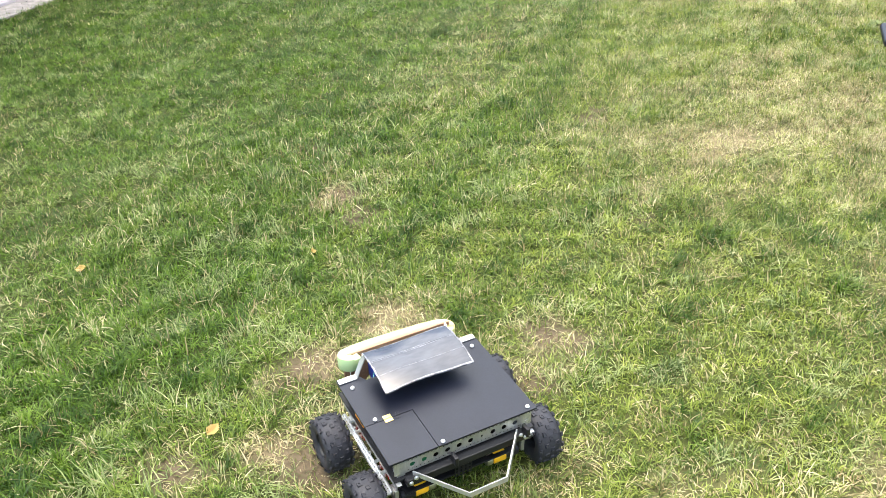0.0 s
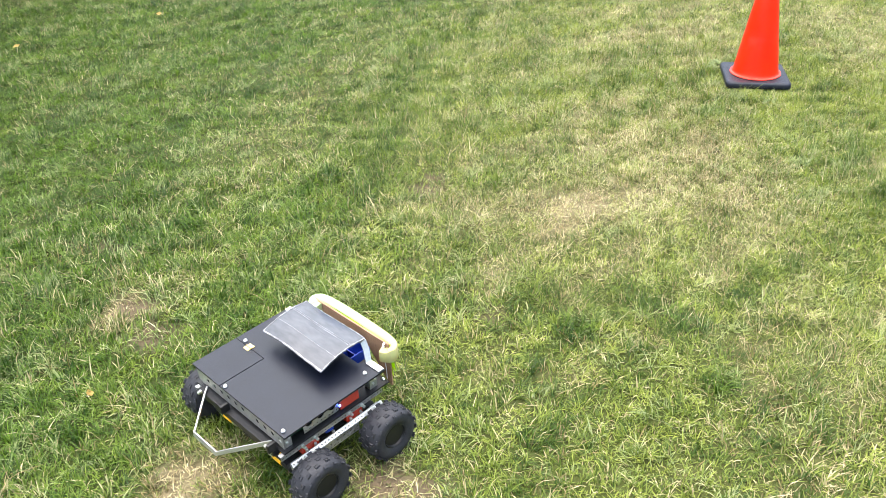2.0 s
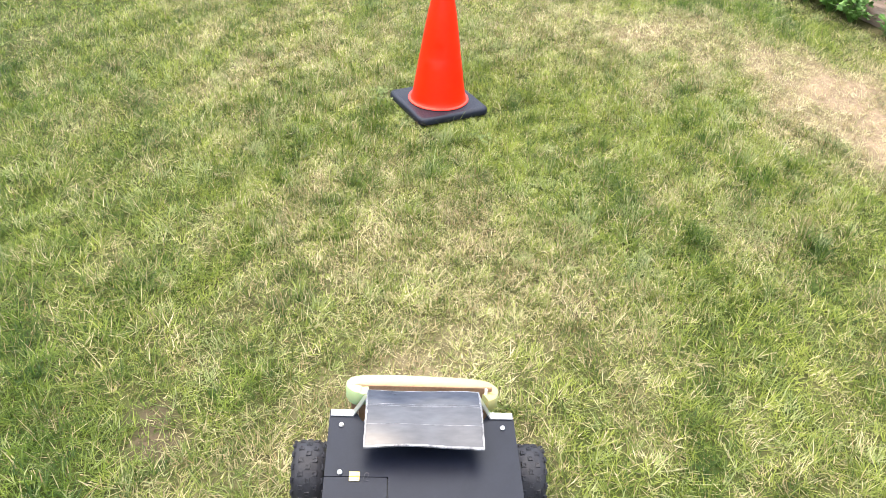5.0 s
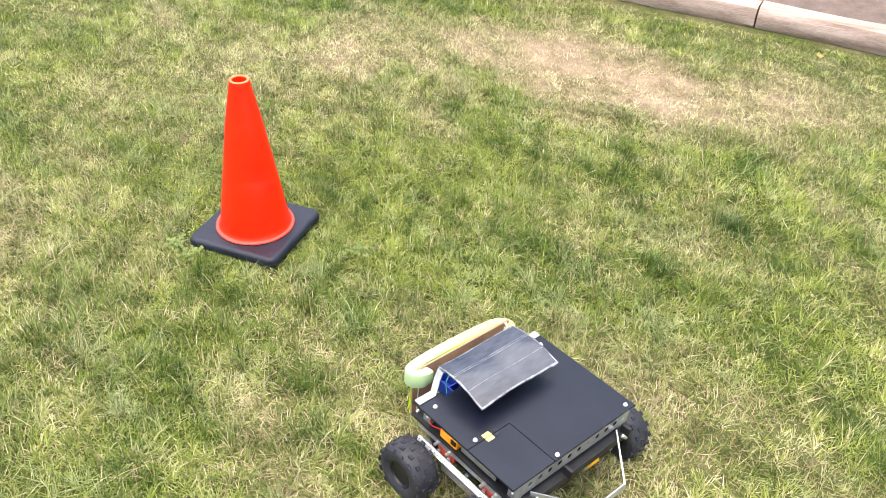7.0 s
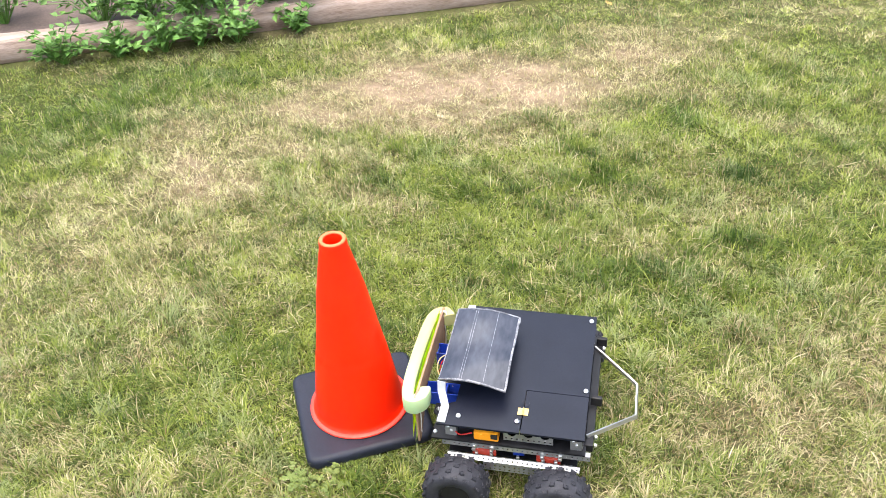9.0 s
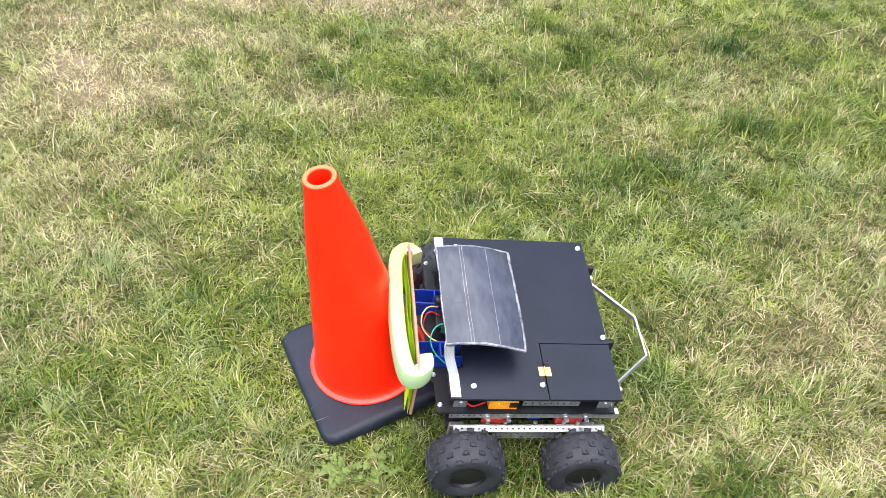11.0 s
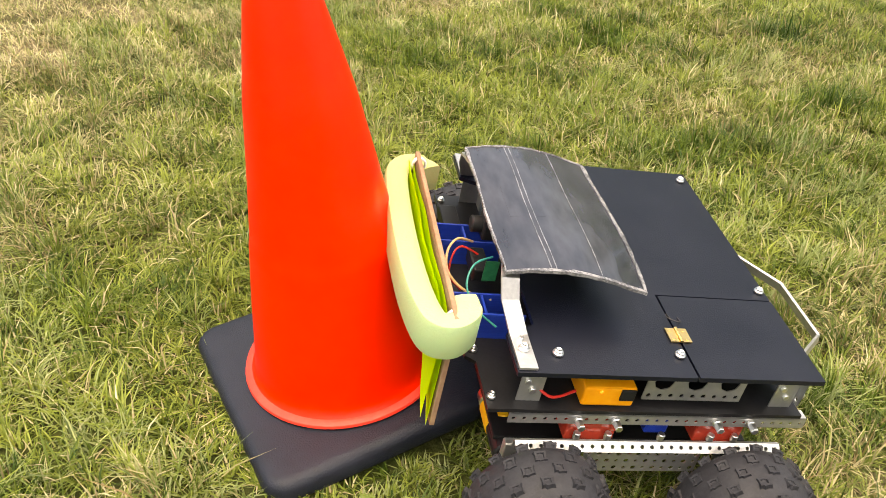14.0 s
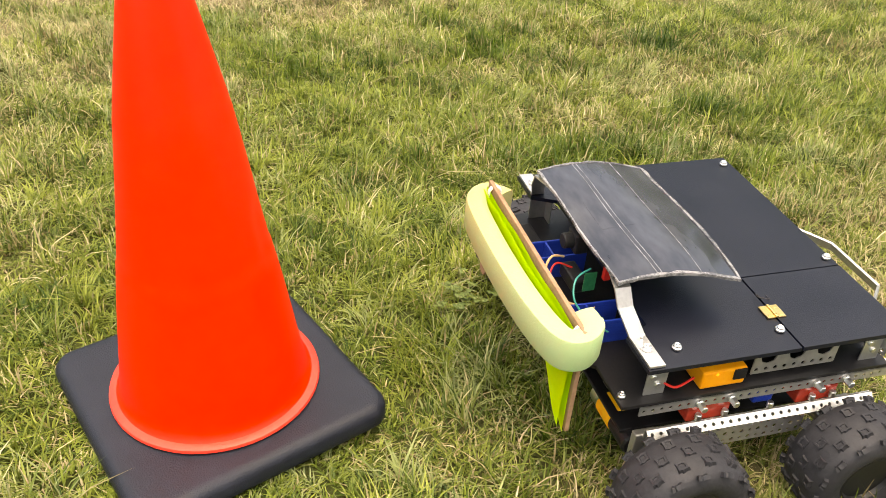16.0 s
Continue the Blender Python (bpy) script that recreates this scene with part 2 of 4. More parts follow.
def tube(points, radius, steps=8, bm=None, flat=1.0, up=(0, 0, 1), ends=1.0):
    """A round or flattened tube along points; flat: its height over its width."""
    mine = bmesh.new()
    points = [Vector(p) for p in points]
    rings = []
    for i, p in enumerate(points):
        way = (points[min(i + 1, len(points) - 1)] - points[max(i - 1, 0)]).normalized()
        side = way.cross(Vector(up)).normalized()
        top = side.cross(way).normalized()
        r = radius * (ends if i in (0, len(points) - 1) else 1.0)
        rings.append([mine.verts.new(p + side * r * math.cos(a) + top * r * flat * math.sin(a)) for a in [2 * math.pi * k / steps for k in range(steps)]])
    for a, b in zip(rings, rings[1:]):
        for i in range(steps):
            mine.faces.new((a[i], a[(i + 1) % steps], b[(i + 1) % steps], b[i]))
    mine.faces.new(list(reversed(rings[0])))
    mine.faces.new(rings[-1])
    return merge(mine, None, bm)


def curve_points(keys, count=24):
    """A smooth line through keys (Catmull-Rom)."""
    keys = [Vector(k) for k in keys]
    out = []
    for i in range(len(keys) - 1):
        a, b, c, d = keys[max(i - 1, 0)], keys[i], keys[i + 1], keys[min(i + 2, len(keys) - 1)]
        for s in range(count):
            u = s / count
            out.append(0.5 * ((2 * b) + (c - a) * u + (2 * a - 5 * b + 4 * c - d) * u * u + (3 * b - a - 3 * c + d) * u ** 3))
    return out + [keys[-1]]


def bent_strip(points, width, thick, across, bevel=0.0):
    """A flat metal bar bent along points; across: the way of its width."""
    bm = bmesh.new()
    points, across = [Vector(p) for p in points], Vector(across).normalized()
    rings = []
    for i, p in enumerate(points):
        a = (p - points[i - 1]).normalized() if i else None
        b = (points[i + 1] - p).normalized() if i + 1 < len(points) else None
        way = (((a or b) + (b or a)) * 0.5).normalized()
        out = way.cross(across).normalized() * thick / 2
        if a and b:
            out = out / max(0.5, a.dot(way))
        w = across * width / 2
        rings.append([bm.verts.new(p + s * w + t * out) for s, t in ((-1, -1), (1, -1), (1, 1), (-1, 1))])
    for a, b in zip(rings, rings[1:]):
        for i in range(4):
            bm.faces.new((a[i], a[(i + 1) % 4], b[(i + 1) % 4], b[i]))
    bm.faces.new(list(reversed(rings[0])))
    bm.faces.new(rings[-1])
    if bevel:
        bmesh.ops.bevel(bm, geom=[e for e in bm.edges if len(e.link_faces) == 2 and e.calc_face_angle(0) > 1], offset=bevel, segments=1, affect="EDGES")
    return bm


def punched(cells, thick, m=None, bm=None):
    """A plate in the x-z plane from cells (x, z, width, height, hole radius); holes go through."""
    mine = bmesh.new()
    for x, z, w, h, r in cells:
        edge = [(1, 0), (1, 1), (0, 1), (-1, 1), (-1, 0), (-1, -1), (0, -1), (1, -1)]
        outer = [[mine.verts.new((x + a * w / 2, y, z + b * h / 2)) for a, b in edge] for y in (-thick / 2, thick / 2)]
        if r <= 0:
            mine.faces.new(outer[0])
            mine.faces.new(list(reversed(outer[1])))
        else:
            inner = [[mine.verts.new((x + r * math.cos(k * math.pi / 4), y, z + r * math.sin(k * math.pi / 4))) for k in range(8)] for y in (-thick / 2, thick / 2)]
            for k in range(8):
                n = (k + 1) % 8
                mine.faces.new((outer[0][k], outer[0][n], inner[0][n], inner[0][k]))
                mine.faces.new((outer[1][n], outer[1][k], inner[1][k], inner[1][n]))
                mine.faces.new((inner[0][k], inner[0][n], inner[1][n], inner[1][k]))
    bmesh.ops.remove_doubles(mine, verts=mine.verts, dist=1e-5)
    return merge(mine, m, bm)


def slab(outline, z0, z1, bevel=0.0):
    """An upright prism over a plan outline."""
    bm = bmesh.new()
    low = [bm.verts.new((x, y, z0)) for x, y in outline]
    high = [bm.verts.new((x, y, z1)) for x, y in outline]
    n = len(outline)
    for i in range(n):
        bm.faces.new((low[i], low[(i + 1) % n], high[(i + 1) % n], high[i]))
    top = bm.faces.new(high)
    bm.faces.new(list(reversed(low)))
    if bevel:
        bmesh.ops.bevel(bm, geom=list(top.edges), offset=bevel, segments=3, affect="EDGES", profile=0.6)
    return bm


# ---- lawn ----
# Places of dry patches and of dark, taller tufts: x, y, radius, strength.
DRY = [(2.03, -0.09, 0.32, 0.6), (2.02, -0.62, 0.42, 1.0), (1.86, -1.05, 0.42, 1.0), (1.78, -1.42, 0.30, 0.85), (2.08, -0.25, 0.30, 0.85), (1.95, -1.75, 0.35, 0.6), (2.0, 0.35, 0.35, 0.5),
       (1.35, 0.55, 0.4, 0.35), (1.2, -0.1, 0.35, 0.3), (-2.1, -3.54, 0.14, 0.8), (-1.55, -3.47, 0.1, 0.6), (-1.46, -3.5, 0.09, 0.6),
       (-2.68, -2.72, 0.1, 0.6), (-2.26, -3.86, 0.12, 0.7), (-1.53, -3.7, 0.09, 0.5), (-2.45, -4.44, 0.1, 0.4), (-2.12, -4.26, 0.16, 0.6)]
BARE = [(-1.70, -1.52, 0.05, 0.9), (-2.52, -2.88, 0.07, 1.0), (-2.66, -2.72, 0.06, 0.9), (-1.53, -3.47, 0.06, 1.0), (-1.40, -3.49, 0.05, 0.9), (-2.05, -4.28, 0.10, 0.9), (-2.47, -4.44, 0.06, 0.9), (-2.28, -3.9, 0.09, 0.8),
        (-1.5, -3.75, 0.06, 0.8), (-1.72, -1.62, 0.06, 0.9), (-0.3, -1.62, 0.05, 0.6), (-1.95, -4.0, 0.08, 0.7), (-3.0, -2.3, 0.07, 0.6), (-1.3, -2.6, 0.06, 0.5)]
DRY3 = [(1.55, 0.45, 0.3, 0.55), (1.75, 0.1, 0.3, 0.6), (1.05, 0.55, 0.22, 0.4), (-0.45, -0.82, 0.2, 0.35), (-0.35, -1.12, 0.22, 0.4), (-0.5, -0.62, 0.14, 0.3), (1.55, -0.3, 0.25, 0.4), (0.6, 0.5, 0.2, 0.25)]
DRY2 = [(-0.71, -0.92, 0.3, 0.4), (-0.97, -1.73, 0.3, 0.4), (-0.57, -1.28, 0.35, 0.45), (-1.52, -1.8, 0.2, 0.25), (-0.2, -1.0, 0.3, 0.3), (-0.16, -1.2, 0.15, 0.3),
        (-0.35, -1.5, 0.3, 0.3), (-2.0, -3.95, 0.22, 0.45), (-1.75, -3.75, 0.2, 0.35), (0.5, -1.3, 0.3, 0.2), (2.4, -2.2, 0.5, 0.3), (1.1, 0.9, 0.3, 0.25)]
LUSH = [(0.77, -1.66, 0.13, 0.95), (-1.70, -1.50, 0.07, 0.8), (-1.37, -3.6, 0.1, 0.8), (-1.09, -3.57, 0.11, 0.8), (-0.99, -2.67, 0.12, 0.95), (-0.63, -2.55, 0.13, 1.0),
        (-0.5, -2.91, 0.12, 0.9), (-0.92, -3.89, 0.1, 0.8), (0.93, -1.18, 0.12, 0.7), (1.29, -0.24, 0.12, 0.6), (1.32, -1.75, 0.12, 0.8), (0.97, 0.23, 0.1, 0.7)]
LUSH2 = [(-0.50, 0.12, 0.5, 0.26), (-0.52, -0.35, 0.4, 0.24), (0.28, -1.25, 0.12, 0.7), (1.18, -1.1, 0.10, 0.4), (0.38, -0.82, 0.1, 0.4), (0.92, -1.05, 0.08, 0.5), (-1.16, -1.11, 0.2, 0.3), (-0.25, -1.4, 0.08, 0.6),
         (0.24, -1.27, 0.1, 0.4), (1.05, -0.6, 0.12, 0.35), (2.5, 0.6, 0.5, 0.5), (2.45, -2.6, 0.3, 0.3), (0.6, 0.75, 0.2, 0.3), (-3.2, -3.6, 0.5, 0.35), (-5.2, -0.2, 1.2, 0.6), (-4.8, 1.8, 1.2, 0.5)]
ripple = np.random.RandomState(4)
WAVES = ripple.normal(0, 1, (26, 2)) * np.linspace(0.8, 9, 26)[:, None]
SHIFT = ripple.uniform(0, 6.283, 26)


def wander(x, y, first, last):
    """A smooth random field of mean 0 and spread about 1."""
    out = np.zeros_like(x)
    for k in range(first, last):
        out += np.sin(WAVES[k, 0] * x + WAVES[k, 1] * y + SHIFT[k])
    return out / math.sqrt((last - first) / 2)


def spots(x, y, table):
    out = np.zeros_like(x)
    for px, py, r, s in table:
        out = np.maximum(out, s * np.exp(-(((x - px) ** 2 + (y - py) ** 2) / (r * r)) ** 1.3 * 0.7))
    return out


def lawn(x, y):
    """Dryness and lushness of the lawn at a place."""
    edge = 0.10 * wander(x * 2.1, y * 2.1, 12, 26)
    dry = np.clip(spots(x + edge * 0.5, y + edge * 0.4, DRY + [(a, b, c, 0.7 * d) for a, b, c, d in DRY2] + DRY3) + (0.10 + 0.10 * wander(x, y, 0, 10) + 0.09 * wander(x * 2, y * 2, 8, 22)) * (1 - 0.7 * np.clip((-1.1 - x) / 2.0, 0, 1)), 0, 1)
    # greener towards the patio; the house's shade there is put into the lushness
    lush = np.clip(spots(x + edge * 0.2, y - edge * 0.2, [(a, b, c * (0.62 if c < 0.16 else 1.0), d) for a, b, c, d in LUSH + LUSH2]) + 0.06 + 0.085 * wander(x * 1.4 + 9, y * 1.4, 2, 20) + 0.95 * np.clip((-1.1 - x) / 2.0, 0, 1), 0, 1)
    return dry, lush * (1 - 0.75 * dry)


def rise(x, y):
    return 0.006 * wander(x * 0.9, y * 0.9, 0, 14)


def in_cone(x, y, size=0.155):
    return (np.abs(x - 0.01) < size) & (np.abs(y - 0.01) < size)


def build_ground():
    line = np.concatenate([[-250, -60, -25, -14, -10], np.arange(-7, 4.01, 0.05), [5, 8, 14, 25, 60, 250]])
    xs, ys = np.meshgrid(line, np.concatenate([[-250, -60, -25, -14, -9], np.arange(-6.5, 4.51, 0.05), [6, 9, 14, 25, 60, 250]]))
    n, m = xs.shape[1], xs.shape[0]
    near = np.exp(-np.maximum(np.hypot(xs + 1, ys + 1) - 7, 0))
    zs = rise(xs, ys) * near - 0.004
    zs = np.where(in_cone(xs, ys), np.minimum(zs, -0.006), zs)
    data = bpy.data.meshes.new("ground")
    quads = [(j * n + i, j * n + i + 1, (j + 1) * n + i + 1, (j + 1) * n + i) for j in range(m - 1) for i in range(n - 1)]
    data.from_pydata(np.c_[xs.ravel(), ys.ravel(), zs.ravel()].tolist(), [], quads)
    dry, lush = lawn(xs.ravel(), ys.ravel())
    chance = np.random.RandomState(2).uniform(0, 1, n * m)
    # an even tone far out
    fade = np.clip(np.hypot(xs + 1.4, ys + 1.4).ravel() - 5.0, 0, 1)
    dry, lush, chance = dry + (0.12 - dry) * fade, lush + (0.3 - lush) * fade, chance + (0.5 - chance) * fade
    att = data.attributes.new("lawn", "FLOAT_COLOR", "POINT")
    att.data.foreach_set("color", np.c_[dry, lush, chance, np.clip(spots(xs.ravel(), ys.ravel(), [(a, b, 1.2 * c, d) for a, b, c, d in BARE]) * 1.3, 0, 1)].astype(np.float32).ravel())
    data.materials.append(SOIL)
    data.shade_smooth()
    return tagged(new("ground", data), "lawn ground of thatch and soil under the grass", "ground", kind="structure")


def build_grass():
    """All blades in one mesh: three-sided tapered strips that bend over."""
    rng = np.random.RandomState(7)
    spread = []
    # centre x, y, radius, inner radius, blades per square metre, size
    for cx, cy, r1, r0, per, size in ((0.25, -0.35, 1.5, 0.0, 38000, 1.0), (0.25, -0.35, 2.6, 1.5, 24000, 1.1), (-1.6, -3.2, 2.0, 0.0, 18000, 1.05), (-1.4, -1.4, 5.6, 0.0, 17000, 1.2)):
        count = int(math.pi * (r1 * r1 - r0 * r0) * per)
        rad, ang = np.sqrt(rng.uniform(r0 * r0, r1 * r1, count)), rng.uniform(0, 2 * np.pi, count)
        x, y = cx + rad * np.cos(ang), cy + rad * np.sin(ang)
        keep = np.ones(count, bool)
        if size == 1.05:
            keep = np.hypot(x - 0.25, y + 0.35) > 2.6
        if size == 1.2:
            keep = (np.hypot(x - 0.25, y + 0.35) > 2.6) & (np.hypot(x + 1.6, y + 3.2) > 2.0) & (y > -5.0)
        spread.append(np.c_[x, y, np.full(count, size)][keep])
    all_ = np.concatenate(spread)
    x, y, size = all_.T
    thin = lawn(x, y)[0]
    keep = (x < 3.02 + 0.11 * y) & (x > -6.18 + 0.16 * y) & ~in_cone(x, y) & (rng.uniform(0, 1, len(x)) > np.maximum(np.clip(0.85 * (thin - 0.35), 0, 0.62), 0.78 * spots(x, y, [(a, b, 1.2 * c, d) for a, b, c, d in BARE])))
    x, y, size = x[keep], y[keep], size[keep]
    # blades stand in small tufts that share a lean, a tint and a height
    n = len(x)
    pitch = np.where(size > 1.15, 0.075, 0.052)
    wx, wy = x + 0.018 * wander(x * 5, y * 5, 12, 26), y + 0.018 * wander(x * 5 + 3, y * 5, 12, 26)
    ci, cj = np.floor(wx / pitch), np.floor(wy / pitch)
    key = (ci.astype(np.int64) * 73856093) ^ (cj.astype(np.int64) * 19349663)
    luck = np.random.RandomState(11).uniform(0, 1, (5, 65536))[:, np.mod(key, 65536)]
    mx, my = (ci + 0.25 + 0.5 * luck[0]) * pitch - (wx - x), (cj + 0.25 + 0.5 * luck[1]) * pitch - (wy - y)
    pull = 0.15 + 0.3 * luck[2]
    outward = np.arctan2(y - my, x - mx)
    x, y = x + (mx - x) * pull, y + (my - y) * pull
    free = ~in_cone(x, y)
    x, y, size, luck, outward, n = x[free], y[free], size[free], luck[:, free], outward[free], int(free.sum())
    dry, lush = lawn(x, y)
    clump = wander(x * 6, y * 6, 8, 26)
    patch = wander(x * 2.6 + 5, y * 2.6, 6, 22)
    yellow = 0.045 * np.exp(-(((x - 0.1) / 1.6) ** 2 + ((y - 0.35) / 1.5) ** 2) ** 2)
    chance = np.clip(0.44 + yellow + np.where(size > 1.02, 0.23, 0.24) * rng.normal(0, 1, n) + np.where(size > 1.02, 0.46, 0.38) * (luck[3] - 0.5) - 0.075 * clump - 0.08 * patch + 0.05 * np.clip(x - 0.4, 0, 1) - 0.17 * spots(x, y, LUSH), 0, 1)
    lush = np.clip(lush + 0.06 * clump + 0.055 * patch + 0.40 * (luck[4] - 0.58) - 0.6 * yellow, 0, 1)
    pale = np.clip(wander(x * 3.1 + 2, y * 3.1 - 4, 6, 24) - 0.9, 0, 1)
    silver = np.where((rng.uniform(0, 1, n) < 0.4 * (luck[1] > 0.84) + 0.5 * pale), rng.uniform(0.2, 0.75, n), 0.0) * (1 - 0.6 * dry)
    straw = np.where(rng.uniform(0, 1, n) < 0.09 + 0.16 * (luck[0] > 0.84) - 0.06 * lush + 0.95 * dry, 0.55 + 0.45 * rng.uniform(0, 1, n), 0.25 * dry)
    long_ = rng.gamma(9, 1 / 9, n)
    height = np.clip(1 + 0.10 * clump + 0.75 * (luck[2] - 0.45), 0.45, 1.9) * np.where(size > 1.15, 0.0165, np.where(size == 1.05, 0.021, 0.0245)) * long_ * (1 + np.where(size > 1.02, 0.5, 0.8) * lush) * (1 - 0.45 * np.clip(dry, 0, 1)) * np.sqrt(size)
    height = np.where(in_cone(x, y, 0.25), np.minimum(height, 0.019), height)
    wide = (0.0018 + 0.0015 * rng.uniform(0, 1, n)) * np.where(size > 1.15, 1.45, np.where(size > 1.02, 1.35, 1.0))
    flow = 6.28 * luck[3] + 0.8 * wander(x * 0.8, y * 0.8, 2, 16)
    pick = rng.uniform(0, 1, n)
    turn = np.where(pick < 0.36, flow + rng.normal(0, 0.5, n), np.where(pick < 0.62, outward + rng.normal(0, 0.5, n), rng.uniform(0, 2 * np.pi, n)))
    lean = np.clip(rng.normal(1.1, 0.62, n) - np.where(size > 1.02, 0.0, 0.25) * lush, 0.1, 2.2)
    dx, dy = np.cos(turn), np.sin(turn)
    sx, sy = -dy * wide / 2, dx * wide / 2
    base = rise(x, y) - 0.006
    reach, up = height * lean, height * np.clip(1.15 - 0.28 * lean, 0.35, 1.1)
    # near blades bend in two facets, those further off are single slim triangles
    near, far = np.nonzero((size == 1.0) | (size == 1.05))[0], np.nonzero((size == 1.1) | (size == 1.2))[0]

    def corners(pick, f, g, w):
        return np.c_[x[pick] + dx[pick] * reach[pick] * f + sx[pick] * w, y[pick] + dy[pick] * reach[pick] * f + sy[pick] * w, base[pick] + up[pick] * g]

    bent = np.stack([corners(near, *c) for c in ((0.0, 0.0, 1.0), (0.0, 0.0, -1.0), (0.38, 0.66, 0.85), (0.38, 0.66, -0.85), (1.0, 1.0, 0.0))], 1)
    slim = np.stack([corners(far, *c) for c in ((0.0, 0.0, 1.0), (0.0, 0.0, -1.0), (1.0, 1.0, 0.0))], 1)
    near_n, far_n = len(near), len(far)
    verts = np.concatenate([bent.reshape(-1, 3), slim.reshape(-1, 3)]).astype(np.float32)
    data = bpy.data.meshes.new("grass")
    data.vertices.add(len(verts))
    data.vertices.foreach_set("co", verts.ravel())
    loops = np.concatenate([((np.arange(near_n) * 5)[:, None] + np.array([[0, 1, 3, 2, 2, 3, 4]])).ravel(), near_n * 5 + np.arange(far_n * 3)])
    starts = np.concatenate([((np.arange(near_n) * 7)[:, None] + np.array([[0, 4]])).ravel(), near_n * 7 + np.arange(far_n) * 3])
    data.loops.add(len(loops))
    data.loops.foreach_set("vertex_index", loops.astype(np.int32))
    data.polygons.add(len(starts))
    data.polygons.foreach_set("loop_start", starts.astype(np.int32))
    data.update(calc_edges=True)
    data.validate()
    att = data.attributes.new("lawn", "FLOAT_COLOR", "POINT")
    rows = np.c_[straw, np.clip(lush * 1.15, 0, 1), chance, silver].astype(np.float32)
    att.data.foreach_set("color", np.concatenate([np.repeat(rows[near], 5, axis=0), np.repeat(rows[far], 3, axis=0)]).ravel())
    data.materials.append(GRASS)
    return tagged(new("grass", data), "short lawn grass, yellow-green with straw patches", "grass", kind="stuff")


build_ground()
build_grass()


# ---- patio, bed and borders ----
EDGE = Matrix.Translation((-6.26, 0.70, 0)) @ pose(0, 0, 0, 0, 0, -9.1)


def build_patio():
    bm = box(4.6, 14, 0.16, EDGE @ pose(-2.365, 0, -0.05), 0.008)
    tagged(part("patio", bm, CONCRETE), "pale pinkish concrete patio slab beside the lawn", "patio", kind="structure")
    bm = bmesh.new()
    rng = random.Random(5)
    for i in range(620):
        r = rng.uniform(0.005, 0.013)
        m = EDGE @ pose(rng.uniform(-0.02, 0.2), rng.uniform(-4, 6.5), 0.006, rng.uniform(0, 360), rng.uniform(0, 360), 0) @ Matrix.Diagonal((r, r * 0.8, r * 0.6, 1))
        bmesh.ops.create_icosphere(bm, subdivisions=1, radius=1, matrix=m)
    tagged(part("gravel", bm, PEBBLE, smooth=True), "grey gravel strip between patio and grass", "gravel", kind="stuff")
    bm = box(0.275, 14, 0.03, EDGE @ pose(0.075, 0, -0.009), 0.004)
    tagged(part("edging", bm, PEBBLE), "rough grey concrete edging along the patio", "edging", kind="structure")
    post = tagged(new("patio_post"), "white painted square patio post on the slab", "post")
    post.matrix_basis = EDGE @ pose(-0.40, 0.815, 0.03)
    part("base_wrap", box(0.22, 0.29, 0.34, pose(0, 0, 0.17), 0.006), PAINT, post)
    part("shaft", box(0.14, 0.14, 2.3, pose(0, 0, 1.49), 0.005), PAINT, post)
    roof = box(4.7, 14, 0.14, EDGE @ pose(-2.5, 0, 2.78), 0.01)
    tagged(part("patio_roof", roof, PAINT), "white flat patio cover over the slab", "roof", kind="structure")
    wall = box(0.2, 14, 2.8, EDGE @ pose(-4.8, 0, 1.3), 0.01)
    tagged(part("wall_house", wall, STUCCO), "plain stucco house wall behind the patio", "wall", kind="structure")
    cord = tube(curve_points([EDGE @ Vector(p) for p in ((-2.4, -0.2, 0.041), (-1.6, 0.4, 0.041), (-1.33, 0.63, 0.041), (-1.17, 0.85, 0.041), (-1.1, 1.07, 0.041), (-1.2, 1.25, 0.041), (-1.7, 1.5, 0.041))], 10), 0.011, 6)
    tagged(part("extension_cord", cord, CORD, smooth=True), "dark red extension cord lying on the patio", "cord")
    leg = tagged(new("patio_chair_leg"), "dark metal furniture leg standing on the patio", "furniture leg")
    leg.matrix_basis = EDGE @ pose(-0.52, -0.41, 0.03)
    part("tube", tube([(-0.36, 0.0, 0.62), (-0.14, 0.0, 0.25), (0, 0, 0.012)], 0.016, 10), IRON, leg, smooth=True)
    part("foot", rod(0.02, 0.02, pose(0, 0, 0.01)), BLACK, leg)


BED = Matrix.Translation((3.02, -0.72, 0)) @ pose(0, 0, 0, 0, 0, -6.4)


